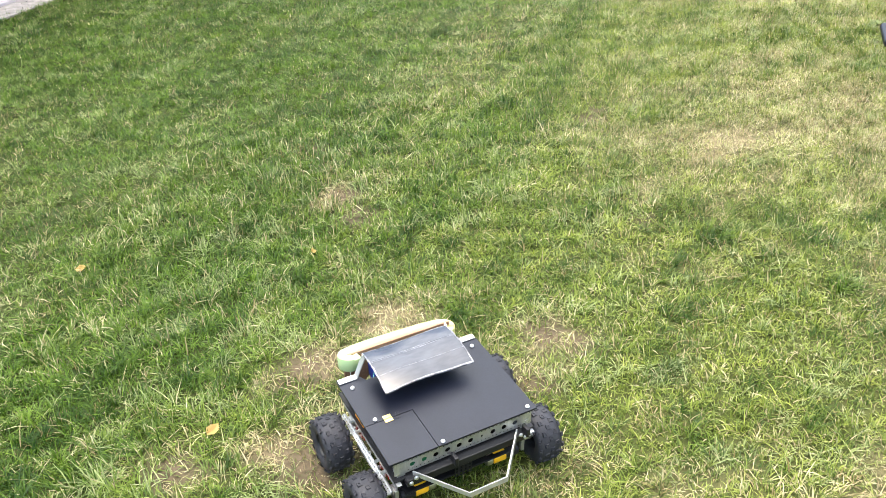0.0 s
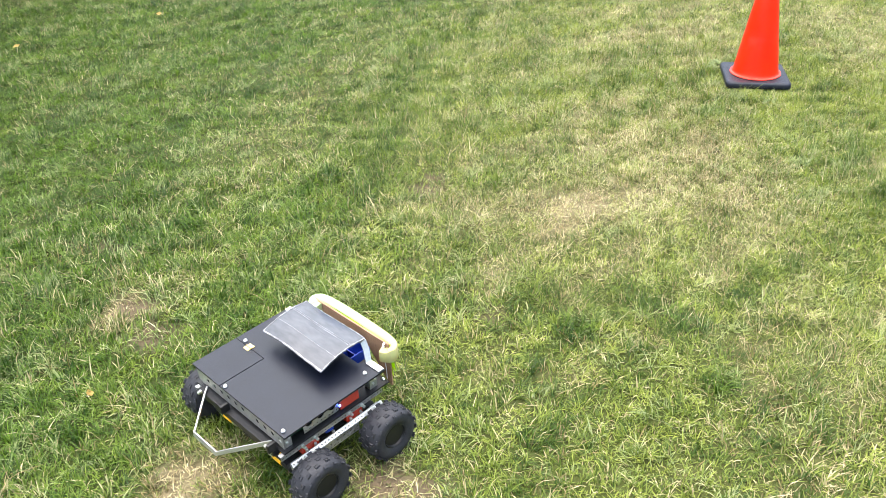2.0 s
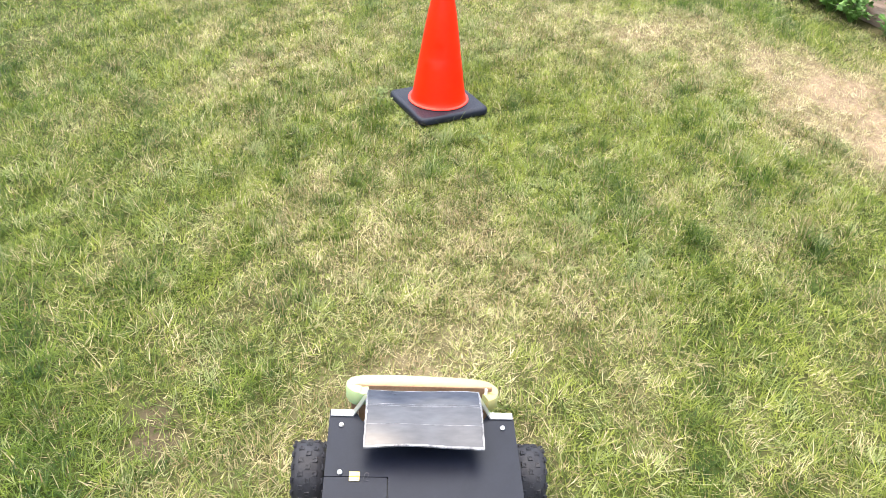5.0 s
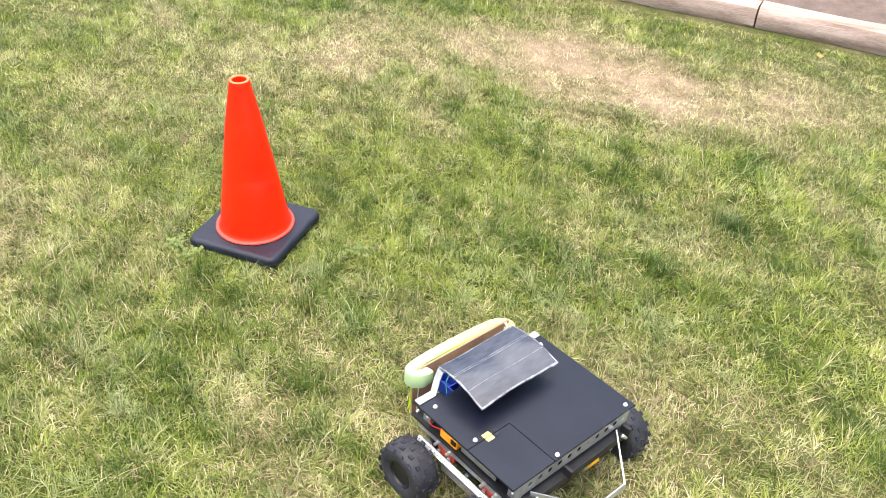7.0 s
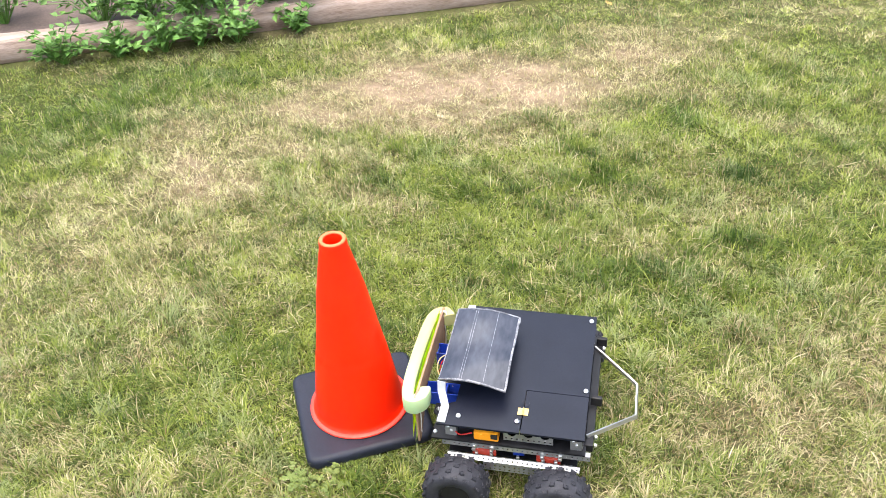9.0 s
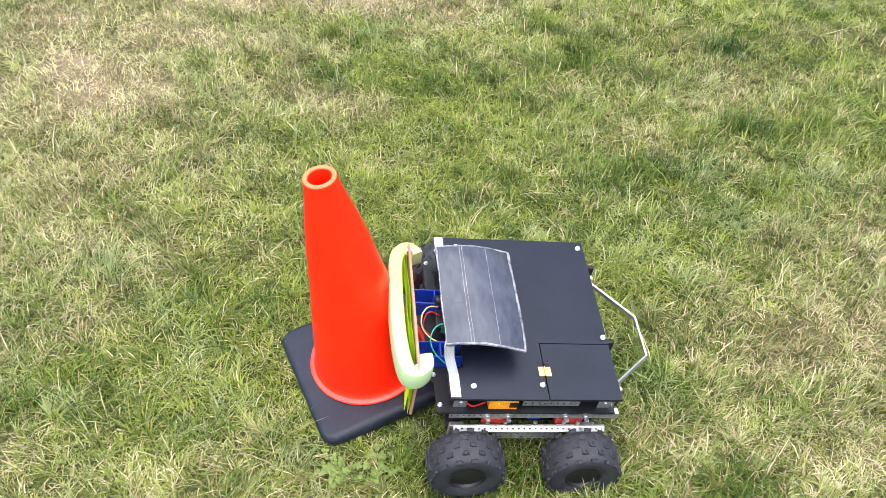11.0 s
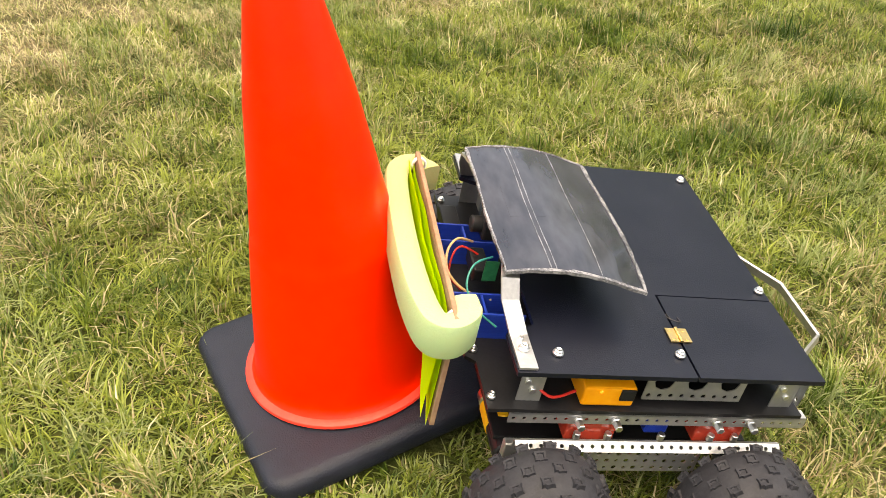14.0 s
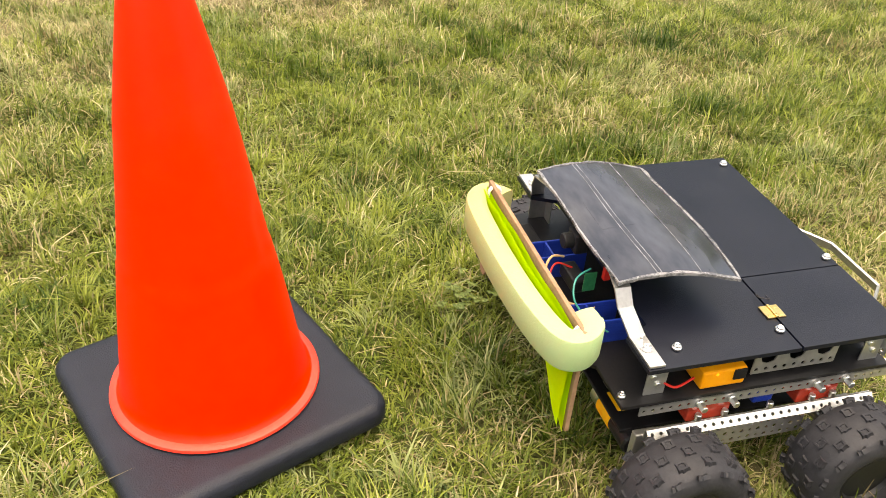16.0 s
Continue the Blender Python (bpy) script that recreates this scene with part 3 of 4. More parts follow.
def build_bed():
    def timber(y0, y1):
        bm = bmesh.new()
        steps, rng = 22, random.Random(int(y0 * 10) + 90)
        rings = []
        for i in range(steps + 1):
            y = y0 + (y1 - y0) * i / steps
            ring = []
            for a, b in ((-0.065, 0.0), (-0.082, 0.03), (-0.085, 0.09), (-0.07, 0.125), (-0.05, 0.135), (0.05, 0.135), (0.08, 0.1), (0.08, 0.0)):
                ring.append(bm.verts.new((a + rng.gauss(0, 0.0022), y, b + rng.gauss(0, 0.002))))
            rings.append(ring)
        for p, q in zip(rings, rings[1:]):
            for i in range(8):
                bm.faces.new((p[i], p[(i + 1) % 8], q[(i + 1) % 8], q[i]))
        bm.faces.new(list(reversed(rings[0])))
        bm.faces.new(rings[-1])
        bm.transform(BED @ pose(0.09, 0, -0.012))
        return tagged(part("landscape_timber", bm, TIMBER, smooth=True), "weathered grey-brown landscape timber edging the lawn", "timber", group="lawn edging timbers")

    timber(-6.0, -0.86)
    timber(-0.85, 1.55)
    timber(1.56, 5.5)
    bm = box(3.0, 12, 0.1, BED @ pose(1.68, 0, 0.055), 0.01)
    tagged(part("bed_soil", bm, EARTH), "dark soil of the planting bed behind the timber", "soil", kind="structure")

    def shrub(x, y, size, seed, low=0.1):
        rng = random.Random(seed)
        thing = tagged(new("shrub"), "leafy green weeds growing over the timber edge", "plant", group="plants in the bed")
        thing.matrix_basis = BED @ pose(x, y, low)
        stems, leaves = bmesh.new(), bmesh.new()
        for i in range(int(34 * size)):
            ang, far, tall = rng.uniform(0, 6.28), rng.uniform(0.05, 0.3) * size, rng.uniform(0.06, 0.34) * size
            tip = Vector((far * math.cos(ang), far * math.sin(ang), tall))
            tube([(0, 0, -0.02), tip * 0.5 + Vector((0, 0, 0.05 * size)), tip], 0.0025, 4, stems)
            for k in range(7):
                u = rng.uniform(0.3, 1.05)
                c = tip * u + Vector((rng.gauss(0, 0.02), rng.gauss(0, 0.02), 0.03 * size * math.sin(3.1 * u)))
                w, l = rng.uniform(0.012, 0.026), rng.uniform(0.03, 0.065)
                m = Matrix.Translation(c) @ pose(0, 0, 0, rng.uniform(-35, 35), rng.uniform(-40, 30), rng.uniform(0, 360))
                v = [leaves.verts.new(m @ Vector(p)) for p in ((0, 0, 0), (l * 0.4, w, 0.006), (l, 0, -0.004), (l * 0.4, -w, 0.006), (l * 0.45, 0, -0.002))]
                for a, b in ((0, 1), (1, 2), (2, 3), (3, 0)):
                    leaves.faces.new((v[a], v[b], v[4]))
        part("stem", stems, LEAF, thing)
        part("foliage", leaves, LEAF, thing)

    for spec in ((0.2, 1.35, 1.1, 1), (0.25, 0.95, 1.2, 2), (0.16, 0.62, 1.1, 3), (0.12, 1.1, 1.2, 21), (0.14, 0.45, 1.0, 22), (0.18, 1.6, 1.2, 23), (0.3, 0.25, 1.1, 4), (0.35, 2.2, 1.4, 5), (0.45, -1.9, 0.9, 6), (0.5, -2.6, 1.1, 7), (0.4, -3.3, 1.0, 8)):
        shrub(*spec)
    for spec in ((-0.10, 1.25, 0.75, 11, 0.0), (-0.08, 0.85, 0.7, 12, 0.0), (-0.1, 1.8, 0.7, 13, 0.0), (-0.06, 0.5, 0.5, 14, 0.0), (-0.1, 1.5, 0.6, 15, 0.0), (-0.08, 1.05, 0.6, 16, 0.0)):
        shrub(*spec)


def build_tree(x, y, tall, seed):
    rng = random.Random(seed)
    thing = tagged(new("tree"), "leafy tree beyond the planting bed", "tree", group="trees beyond the bed")
    thing.matrix_basis = pose(x, y, -0.05, 0, 0, rng.uniform(0, 360))
    wood, leaves = bmesh.new(), bmesh.new()
    lathe([(0.2, 0), (0.14, tall * 0.15), (0.1, tall * 0.4), (0.05, tall * 0.75), (0.015, tall * 0.95)], 10, None, wood)
    for i in range(26):
        base = rng.uniform(0.2, 0.9) * tall
        ang, out = rng.uniform(0, 6.28), (1.05 - base / tall) * tall * rng.uniform(0.25, 0.5)
        tip = Vector((out * math.cos(ang), out * math.sin(ang), base + out * rng.uniform(0.25, 0.7)))
        tube([(0, 0, base), tip * 0.5 + Vector((0, 0, base * 0.5 - 0.1)), tip], 0.03, 5, wood, ends=0.5)
        for k in range(70):
            c = tip.lerp(Vector((0, 0, base)), rng.uniform(-0.1, 0.7)) + Vector((rng.gauss(0, 0.28), rng.gauss(0, 0.28), rng.gauss(0, 0.22)))
            m = Matrix.Translation(c) @ pose(0, 0, 0, rng.uniform(0, 360), rng.uniform(0, 360), rng.uniform(0, 360))
            l, w = rng.uniform(0.12, 0.24), rng.uniform(0.06, 0.11)
            leaves.faces.new([leaves.verts.new(m @ Vector(p)) for p in ((0, 0, 0), (l * 0.5, w, 0.02), (l, 0, 0), (l * 0.5, -w, 0.02))])
    part("trunk", wood, TIMBER, thing, smooth=True)
    part("crown", leaves, LEAF, thing)


build_patio()
build_bed()
for spec in ((9.5, -3.2, 3.4, 1), (8.6, -6.2, 4.4, 2), (7.0, -8.4, 5.0, 3), (10.5, 0.5, 3.6, 4), (5.0, -10.0, 5.4, 5), (6.0, -9.4, 4.2, 6), (3.4, -10.6, 4.6, 7)):
    build_tree(*spec)


# ---- traffic cone ----
def build_cone():
    thing = tagged(new("traffic_cone"), "plain orange traffic cone on a square black rubber base", "traffic cone")
    # base plate: one rounded square after another, drawn in towards the top edge
    a, r, n = 0.184, 0.034, 8
    bm, rings = bmesh.new(), []
    for z, inset in ((0.0, 0.005), (0.004, 0.001), (0.010, 0.0), (0.022, 0.0), (0.0275, 0.0018), (0.0318, 0.0052), (0.0346, 0.0095), (0.0358, 0.0145), (0.0360, 0.0185), (0.0360, 0.026)):
        ring = []
        for cx, cy, start in ((a - r, a - r, 0), (-a + r, a - r, 90), (-a + r, -a + r, 180), (a - r, -a + r, 270)):
            for k in range(n + 1):
                ang = radians(start + 90 * k / n)
                ring.append(bm.verts.new((cx + (r - inset) * math.cos(ang), cy + (r - inset) * math.sin(ang), z)))
        rings.append(ring)
    for low, high in zip(rings, rings[1:]):
        for i in range(len(low)):
            bm.faces.new((low[i], low[(i + 1) % len(low)], high[(i + 1) % len(low)], high[i]))
    bm.faces.new(list(reversed(rings[0])))
    bm.faces.new(rings[-1])
    part("base", bm, BASE_RUBBER, thing, "black rubber base plate with rounded corners", smooth=True)
    # flange ring where the cone is pressed into the base
    part("flange", lathe([(0.118, 0.0365), (0.142, 0.037), (0.1465, 0.0395), (0.1455, 0.0435), (0.141, 0.0455), (0.134, 0.0465), (0.120, 0.046)], 72, closed=True), CONE_RIM, thing, "salmon-coloured flange ring", smooth=True)
    keys = [(0.1365, 0.0455), (0.1325, 0.049), (0.1285, 0.058), (0.1135, 0.160), (0.0985, 0.258), (0.0965, 0.264), (0.0905, 0.305), (0.068, 0.455), (0.0365, 0.612), (0.0365, 0.622), (0.034, 0.6275)]
    wall = []
    for (r0, z0), (r1, z1) in zip(keys, keys[1:]):
        cuts = max(1, int((z1 - z0) / 0.012))
        wall += [(r0 + (r1 - r0) * k / cuts, z0 + (z1 - z0) * k / cuts) for k in range(cuts)]
    wall += [keys[-1], (0.027, 0.6275), (0.0255, 0.622), (0.0255, 0.600), (0.06, 0.44), (0.119, 0.046)]
    shell = lathe(wall, 96, closed=True)
    # a shallow dent where the bumper leans on it, and slight unevenness of the moulded wall
    for v in shell.verts:
        ang = math.atan2(v.co.y, v.co.x)
        off = (ang - radians(-128) + math.pi) % (2 * math.pi) - math.pi
        dent = 0.0055 * math.exp(-(off / 0.30) ** 2 - ((v.co.z - 0.29) / 0.05) ** 4)
        ripple = 0.0005 * math.sin(3 * ang + 9 * v.co.z) + 0.0004 * math.sin(2 * ang - 21 * v.co.z)
        k = 1 - (dent + (ripple if 0.06 < v.co.z < 0.6 else 0)) / max(0.03, math.hypot(v.co.x, v.co.y))
        v.co.x, v.co.y = v.co.x * k, v.co.y * k
    part("shell", shell, CONE, thing, "orange plastic cone with an open top", smooth=True)
    part("rim", lathe([(0.0352, 0.6270), (0.0345, 0.6292), (0.0335, 0.6300), (0.0265, 0.6300), (0.0252, 0.6285), (0.0252, 0.6260)], 48, closed=True), CONE_LIP, thing, "paler orange cut rim round the open top", smooth=True)
    return thing


CONE_THING = build_cone()


# ---- robot car ----
DECK_Z = 0.25


def bolt(parent, x, y, z, r=0.0065, turn=None):
    bm = rod(r, 0.004, pose(0, 0, 0.002), steps=14)
    lathe([(r * 0.72, 0.004), (r * 0.72, 0.0062), (r * 0.5, 0.0072), (r * 0.25, 0.0064), (0.0005, 0.0062)], 12, None, bm)
    return part("bolt", bm, STEEL, parent, smooth=True, at=(turn or Matrix()) if turn else pose(x, y, z))


def build_wheel(parent, x, y, seed):
    hub = new("wheel")
    hub.parent = parent
    hub.matrix_basis = pose(x, y, 0.073)
    profile = [(0.038, -0.031), (0.046, -0.0375), (0.058, -0.0415), (0.070, -0.0405), (0.0785, -0.034), (0.0832, -0.020), (0.0845, 0), (0.0832, 0.020), (0.0785, 0.034), (0.070, 0.0405), (0.058, 0.0415), (0.046, 0.0375), (0.038, 0.031), (0.034, 0.0)]
    bm = lathe(profile, 40, pose(0, 0, 0, 90), closed=True)
    tyre = part("tyre", bm, RUBBER, hub, "black knobbly rubber tyre", smooth=True)
    # a star-edged block with a hollow in it, as the tread has
    knob = bmesh.new()
    star = [(0.0078, 0.0066), (0.0040, 0.0060), (0.0020, 0.0078), (-0.0030, 0.0066), (-0.0078, 0.0068), (-0.0072, 0.0010), (-0.0080, -0.0064), (-0.0040, -0.0060), (-0.0018, -0.0078), (0.0030, -0.0066), (0.0078, -0.0068), (0.0070, -0.0008)]
    rings = [[knob.verts.new((x * f, y * f, z)) for x, y in star] for f, z in ((1.02, -0.0035), (0.86, 0.0022), (0.50, 0.0022), (0.42, 0.0006))]
    for low, high in zip(rings, rings[1:]):
        for i in range(12):
            knob.faces.new((low[i], low[(i + 1) % 12], high[(i + 1) % 12], high[i]))
    knob.faces.new(rings[-1])
    block = mesh_of("tread_block", knob, RUBBER)
    count = 15
    for k in range(count):
        for row, (side, r, tilt) in enumerate(((-0.0175, 0.0836, 6), (0.0, 0.0846, 0), (0.0175, 0.0836, -6), (-0.0345, 0.0778, 42), (0.0345, 0.0778, -42))):
            ang = 360 / count * (k + (0.5 if row in (1, 3, 4) else 0))
            ob = new("tread_block", block)
            ob.parent = hub
            ob.matrix_basis = pose(0, 0, 0, 0, ang, 0) @ Matrix.Translation((0, side, r)) @ pose(0, 0, 0, -tilt, 0, 0)
    out = 1 if y > 0 else -1
    rim = lathe([(0.038, -0.029), (0.0415, -0.034), (0.038, -0.035), (0.034, -0.027), (0.030, 0.0), (0.013, 0.004), (0.012, -0.02), (0.005, -0.022)] if out > 0 else
                [(0.038, 0.029), (0.0415, 0.034), (0.038, 0.035), (0.034, 0.027), (0.030, 0.0), (0.013, -0.004), (0.012, 0.02), (0.005, 0.022)], 28, pose(0, 0, 0, 90))
    part("rim", rim, BLACK, hub, "black plastic wheel rim", smooth=True)
    return hub


def build_robot():
    car = tagged(new("robot_car"), "home-built four-wheeled robot car with black deck and foam front bumper", "robot")

    # deck and hatch
    g, x0, x1, y1, hx, hy = 0.0013, -0.186, 0.186, 0.231, -0.026, 0.084
    deck = slab([(x0, -y1), (x1, -y1), (x1, -0.168), (0.150, -0.150), (0.150, 0.150), (x1, 0.168), (x1, y1), (hx + g, y1), (hx + g, hy - g), (x0, hy - g)], DECK_Z - 0.006, DECK_Z)
    part("deck", deck, DECK, car, "matt black flat deck plate")
    hatch = part("hatch", slab([(x0, hy + g), (hx - g, hy + g), (hx - g, y1), (x0, y1)], DECK_Z - 0.006, DECK_Z + 0.0005), DECK, car, "black hinged hatch in the deck")
    hinge = box(0.012, 0.024, 0.0016, pose(hx + 0.0075, 0.161, DECK_Z + 0.0018))
    box(0.012, 0.024, 0.0016, pose(hx - 0.0075, 0.161, DECK_Z + 0.0018), bm=hinge)
    for k in range(5):
        rod(0.0022, 0.0045, pose(hx, 0.151 + 0.005 * k, DECK_Z + 0.003, 90), hinge, 10)
    for sx in (-0.0085, 0.0085):
        for sy in (-0.0075, 0.0075):
            rod(0.0022, 0.001, pose(hx + sx, 0.161 + sy, DECK_Z + 0.0028), hinge, 10)
    part("hinge", hinge, BRASS, car, "small brass hinge")
    part("wire_loop", tube(curve_points([(hx - 0.004, 0.132, DECK_Z), (hx + 0.004, 0.127, DECK_Z + 0.006), (hx + 0.006, 0.135, DECK_Z + 0.007), (hx - 0.01, 0.139, DECK_Z + 0.004), (hx - 0.012, 0.127, DECK_Z + 0.001)], 5), 0.0006, 5), IRON, hatch)
    for x, y in ((0.134, 0.2), (0.134, -0.2), (-0.0150, 0.1955), (-0.177, 0.066), (-0.172, -0.208)):
        bolt(car, x, y, DECK_Z + 0.0004)

    # panel of taped black card on two bent aluminium brackets
    for s in (1, -1):
        pts = [(0.174, s * 0.228, DECK_Z + 0.0025), (0.174, s * 0.172, DECK_Z + 0.0025), (0.186, s * 0.150, DECK_Z + 0.034), (0.188, s * 0.138, DECK_Z + 0.0545), (0.175, s * 0.08, DECK_Z + 0.056)]
        arm = part("bracket", bent_strip(pts, 0.021, 0.003, (1, 0, 0.0)), STRIP, car, "bent aluminium strip bracket")
        bolt(arm, 0.174, s * 0.198, DECK_Z + 0.004)
        bolt(arm, 0.174, s * 0.182, DECK_Z + 0.0036, 0.003)

    def shape(u, v):
        """u: front to back, v: right to left, both 0 to 1."""
        x = 0.195 - 0.173 * u
        y = (v - 0.5) * (0.278 + 0.006 * u)
        z = DECK_Z + 0.059 - 0.004 * u * u + 0.012 * math.sin(math.pi * min(1, 0.1 + u * 0.9)) - 0.007 * u * (2 * v - 1) ** 2 + 0.002 * math.sin(7 * v + 3 * u)
        return Vector((x, y, z))

    def sheet(u0, u1, v0, v1, nu, nv, lift, thick, ragged=0.0):
        bm, rng = bmesh.new(), random.Random(3)
        grid = [[[None, None] for _ in range(nv + 1)] for _ in range(nu + 1)]
        for i in range(nu + 1):
            for j in range(nv + 1):
                p = shape(u0 + (u1 - u0) * i / nu, v0 + (v1 - v0) * j / nv)
                rough = Vector((rng.gauss(0, ragged), rng.gauss(0, ragged), abs(rng.gauss(0, ragged * 0.6)))) if ragged else Vector()
                grid[i][j] = [bm.verts.new(p + rough + Vector((0, 0, lift))), bm.verts.new(p + rough + Vector((0, 0, lift - thick)))]
        for i in range(nu):
            for j in range(nv):
                for k in (0, 1):
                    bm.faces.new([grid[a][b][k] for a, b in ((i, j), (i + 1, j), (i + 1, j + 1), (i, j + 1))])
        for i in range(nu):
            for j in (0, nv):
                bm.faces.new((grid[i][j][0], grid[i + 1][j][0], grid[i + 1][j][1], grid[i][j][1]))
        for j in range(nv):
            for i in (0, nu):
                bm.faces.new((grid[i][j][0], grid[i][j + 1][0], grid[i][j + 1][1], grid[i][j][1]))
        return bm

    panel = part("panel", sheet(0, 1, 0, 1, 16, 16, 0, 0.003), PANEL, car, "curved shiny black card panel wrapped in clear tape", smooth=True)
    for u0, u1, v0, v1 in ((0.978, 1.008, -0.004, 1.004), (0, 1, 0.990, 1.006), (0, 1, -0.006, 0.008), (-0.006, 0.008, 0, 1)):
        part("tape_edge", sheet(u0, u1, v0, v1, 20 if u1 - u0 > 0.5 else 2, 20 if v1 - v0 > 0.5 else 2, 0.0008, 0.0040, 0.0006), TAPE, panel, "crinkled clear tape edge", smooth=True)
    for u in (0.30, 0.335, 0.66):
        part("tape_seam", sheet(u, u + 0.006, 0, 1, 1, 30, 0.0004, 0.0005, 0.00018), SEAM, panel)
    part("tape_patch", sheet(0.16, 0.42, 0.36, 0.60, 8, 8, 0.00025, 0.0003, 0.0001), PANEL, panel)

    # frame below the deck
    part("lower_plate", slab([(-0.19, -0.221), (0.204, -0.221), (0.204, -0.145), (0.216, -0.135), (0.216, 0.135), (0.204, 0.145), (0.204, 0.221), (-0.19, 0.221)], 0.1795, 0.1845), BLACK, car, "black lower chassis plate")
    cells = []
    for k in range(12):
        y = (k - 5.5) * 0.036
        cells.append((y, 0.0, 0.036, 0.022, 0.0085 if k not in (4, 11) else 0.004))
        for z in (0.0175, -0.0175):
            for e in (-0.012, 0, 0.012):
                cells.append((y + e, z, 0.012, 0.013, 0.0028))
    part("rear_plate", punched(cells, 0.002, Matrix.Translation((-0.181, 0, 0.2185)) @ pose(0, 0, 0, 0, 0, 90)), ALUMINIUM, car, "aluminium rear plate full of round holes")
    part("rear_bar", box(0.022, 0.38, 0.024, pose(-0.196, 0, 0.176), 0.002), BLACK, car, "black bar across the rear")
    for y in (0.045, -0.185):
        part("peg", box(0.03, 0.012, 0.03, pose(-0.205, y, 0.199), 0.003), BLACK, car)
    bumper = part("rear_bumper", bent_strip([(-0.19, 0.165, 0.192), (-0.205, 0.152, 0.19), (-0.31, 0.055, 0.168), (-0.31, -0.06, 0.168), (-0.205, -0.152, 0.19), (-0.19, -0.165, 0.192)], 0.014, 0.004, (0.25, 0, 1)), STRIP, car, "bent aluminium strip rear bumper")
    for s in (1, -1):
        bolt(bumper, 0, 0, 0, turn=pose(-0.209, s * 0.165, 0.194, 0, -90, 0))
        bolt(bumper, 0, 0, 0, turn=pose(-0.209, s * 0.180, 0.180, 0, -90, 0))

    for s in (1, -1):
        # side rails with holes
        n = 30
        row = [((k - (n - 1) / 2) * 0.0126, 0, 0.0126, 0.014, 0.0026) for k in range(n)]
        rail = part("side_rail", punched(row, 0.0016, pose(-0.013, s * 0.218, 0.168)), ALUMINIUM, car, "perforated aluminium side rail")
        part("ledge", box(n * 0.0126, 0.014, 0.0016, pose(-0.013, s * 0.2105, 0.1757)), ALUMINIUM, rail)
        n = 27
        row = [((k - (n - 1) / 2) * 0.0126, 0, 0.0126, 0.013, 0.0026) for k in range(n)]
        low = part("lower_rail", punched(row, 0.0016, pose(-0.008, s * 0.2285, 0.1335, 50 * s, 0, 0)), ALUMINIUM, car, "bright perforated lower rail")
        part("ledge", box(n * 0.0126, 0.0016, 0.014, pose(-0.008, s * 0.2205, 0.1295)), STRIP, low)
        for x in (0.092, 0.046, -0.083, -0.128):
            out = pose(x, s * 0.219, 0.168, -90 * s, 0, 0)
            bolt(rail, 0, 0, 0, 0.0058, turn=out)
            part("lock_nut", rod(0.005, 0.012, out @ pose(0, 0, 0.009), steps=6), STEEL, rail)
        for x in (0.087, 0.048, -0.02, -0.085, -0.117):
            part("screw", rod(0.0045, 0.010, pose(x, s * 0.219, 0.142), steps=8), STEEL, low)
        for x in (0.068, -0.098):
            part("red_spacer", box(0.062, 0.034, 0.036, pose(x, s * 0.196, 0.146), 0.002), RED, car, "translucent red plastic block")
        part("motor_mount", box(0.03, 0.03, 0.026, pose(-0.02, s * 0.19, 0.145), 0.003), BLUE, car)
        row = [((k - 5.5) * 0.0126, j * 0.012, 0.0126, 0.012, 0.0035 if (k + j) % 2 else 0.0025) for k in range(12) for j in (-1, 0, 1)]
        part("lower_channel", punched(row, 0.0016, pose(-0.005, s * 0.2225, 0.1035)), ALUMINIUM, car, "perforated aluminium channel between the wheels")
        # uprights between the plates
        for x in (0.155, -0.165):
            post = part("upright", box(0.028, 0.0016, 0.062, pose(x, s * 0.206, 0.2145)), ALUMINIUM, car, "aluminium angle upright")
            box_bm = box(0.0016, 0.024, 0.062, pose(x - 0.0135, s * 0.195, 0.2145))
            part("flange_plate", box_bm, ALUMINIUM, post)
            for dx, dz in ((-0.006, 0.012), (0.006, 0.0), (-0.002, -0.013)):
                part("screw", rod(0.004, 0.004, pose(x + dx, s * 0.208, 0.2145 + dz, 90), steps=8), STEEL, post)
        # perforated box on the lower plate
        row = []
        for k in range(3):
            x = (k - 1) * 0.042
            row.append((x, 0.008, 0.042, 0.028, 0.0125))
            row += [(x + e, -0.013, 0.014, 0.014, 0.003) for e in (-0.014, 0, 0.014)]
        part("perforated_box", punched(row, 0.0016, pose(-0.045, s * 0.207, 0.212)), ALUMINIUM, car, "aluminium channel with large round holes")
    # boxes between the plates
    battery = part("battery", box(0.064, 0.045, 0.028, pose(0.062, 0.192, 0.2), 0.003), ORANGE, car, "orange battery box")
    part("terminal", box(0.018, 0.003, 0.016, pose(0.041, 0.2155, 0.205), 0.001), BLACK, battery)
    part("indicator_light", rod(0.002, 0.003, pose(0.074, 0.2150, 0.209, 90), steps=10), GLOW, battery, "tiny lit orange indicator")
    part("red_board", box(0.07, 0.03, 0.034, pose(0.06, -0.195, 0.204), 0.002), RED, car)
    part("led_light", rod(0.004, 0.005, pose(0.02, -0.213, 0.212, 90), steps=10), LED, car, "small glowing blue light")
    part("circuit_board", box(0.05, 0.03, 0.012, pose(-0.12, -0.17, 0.196), 0.001), GREEN_BOARD, car, "green circuit board")
    part("rear_circuit", box(0.01, 0.05, 0.02, pose(-0.17, 0.14, 0.214), 0.001), GREEN_BOARD, car)
    part("core_box", box(0.24, 0.26, 0.055, pose(-0.03, 0, 0.216), 0.004), BLACK, car, "dark electronics box under the deck")
    part("belly_pan", box(0.34, 0.36, 0.006, pose(0, 0, 0.092), 0.002), BLACK, car)
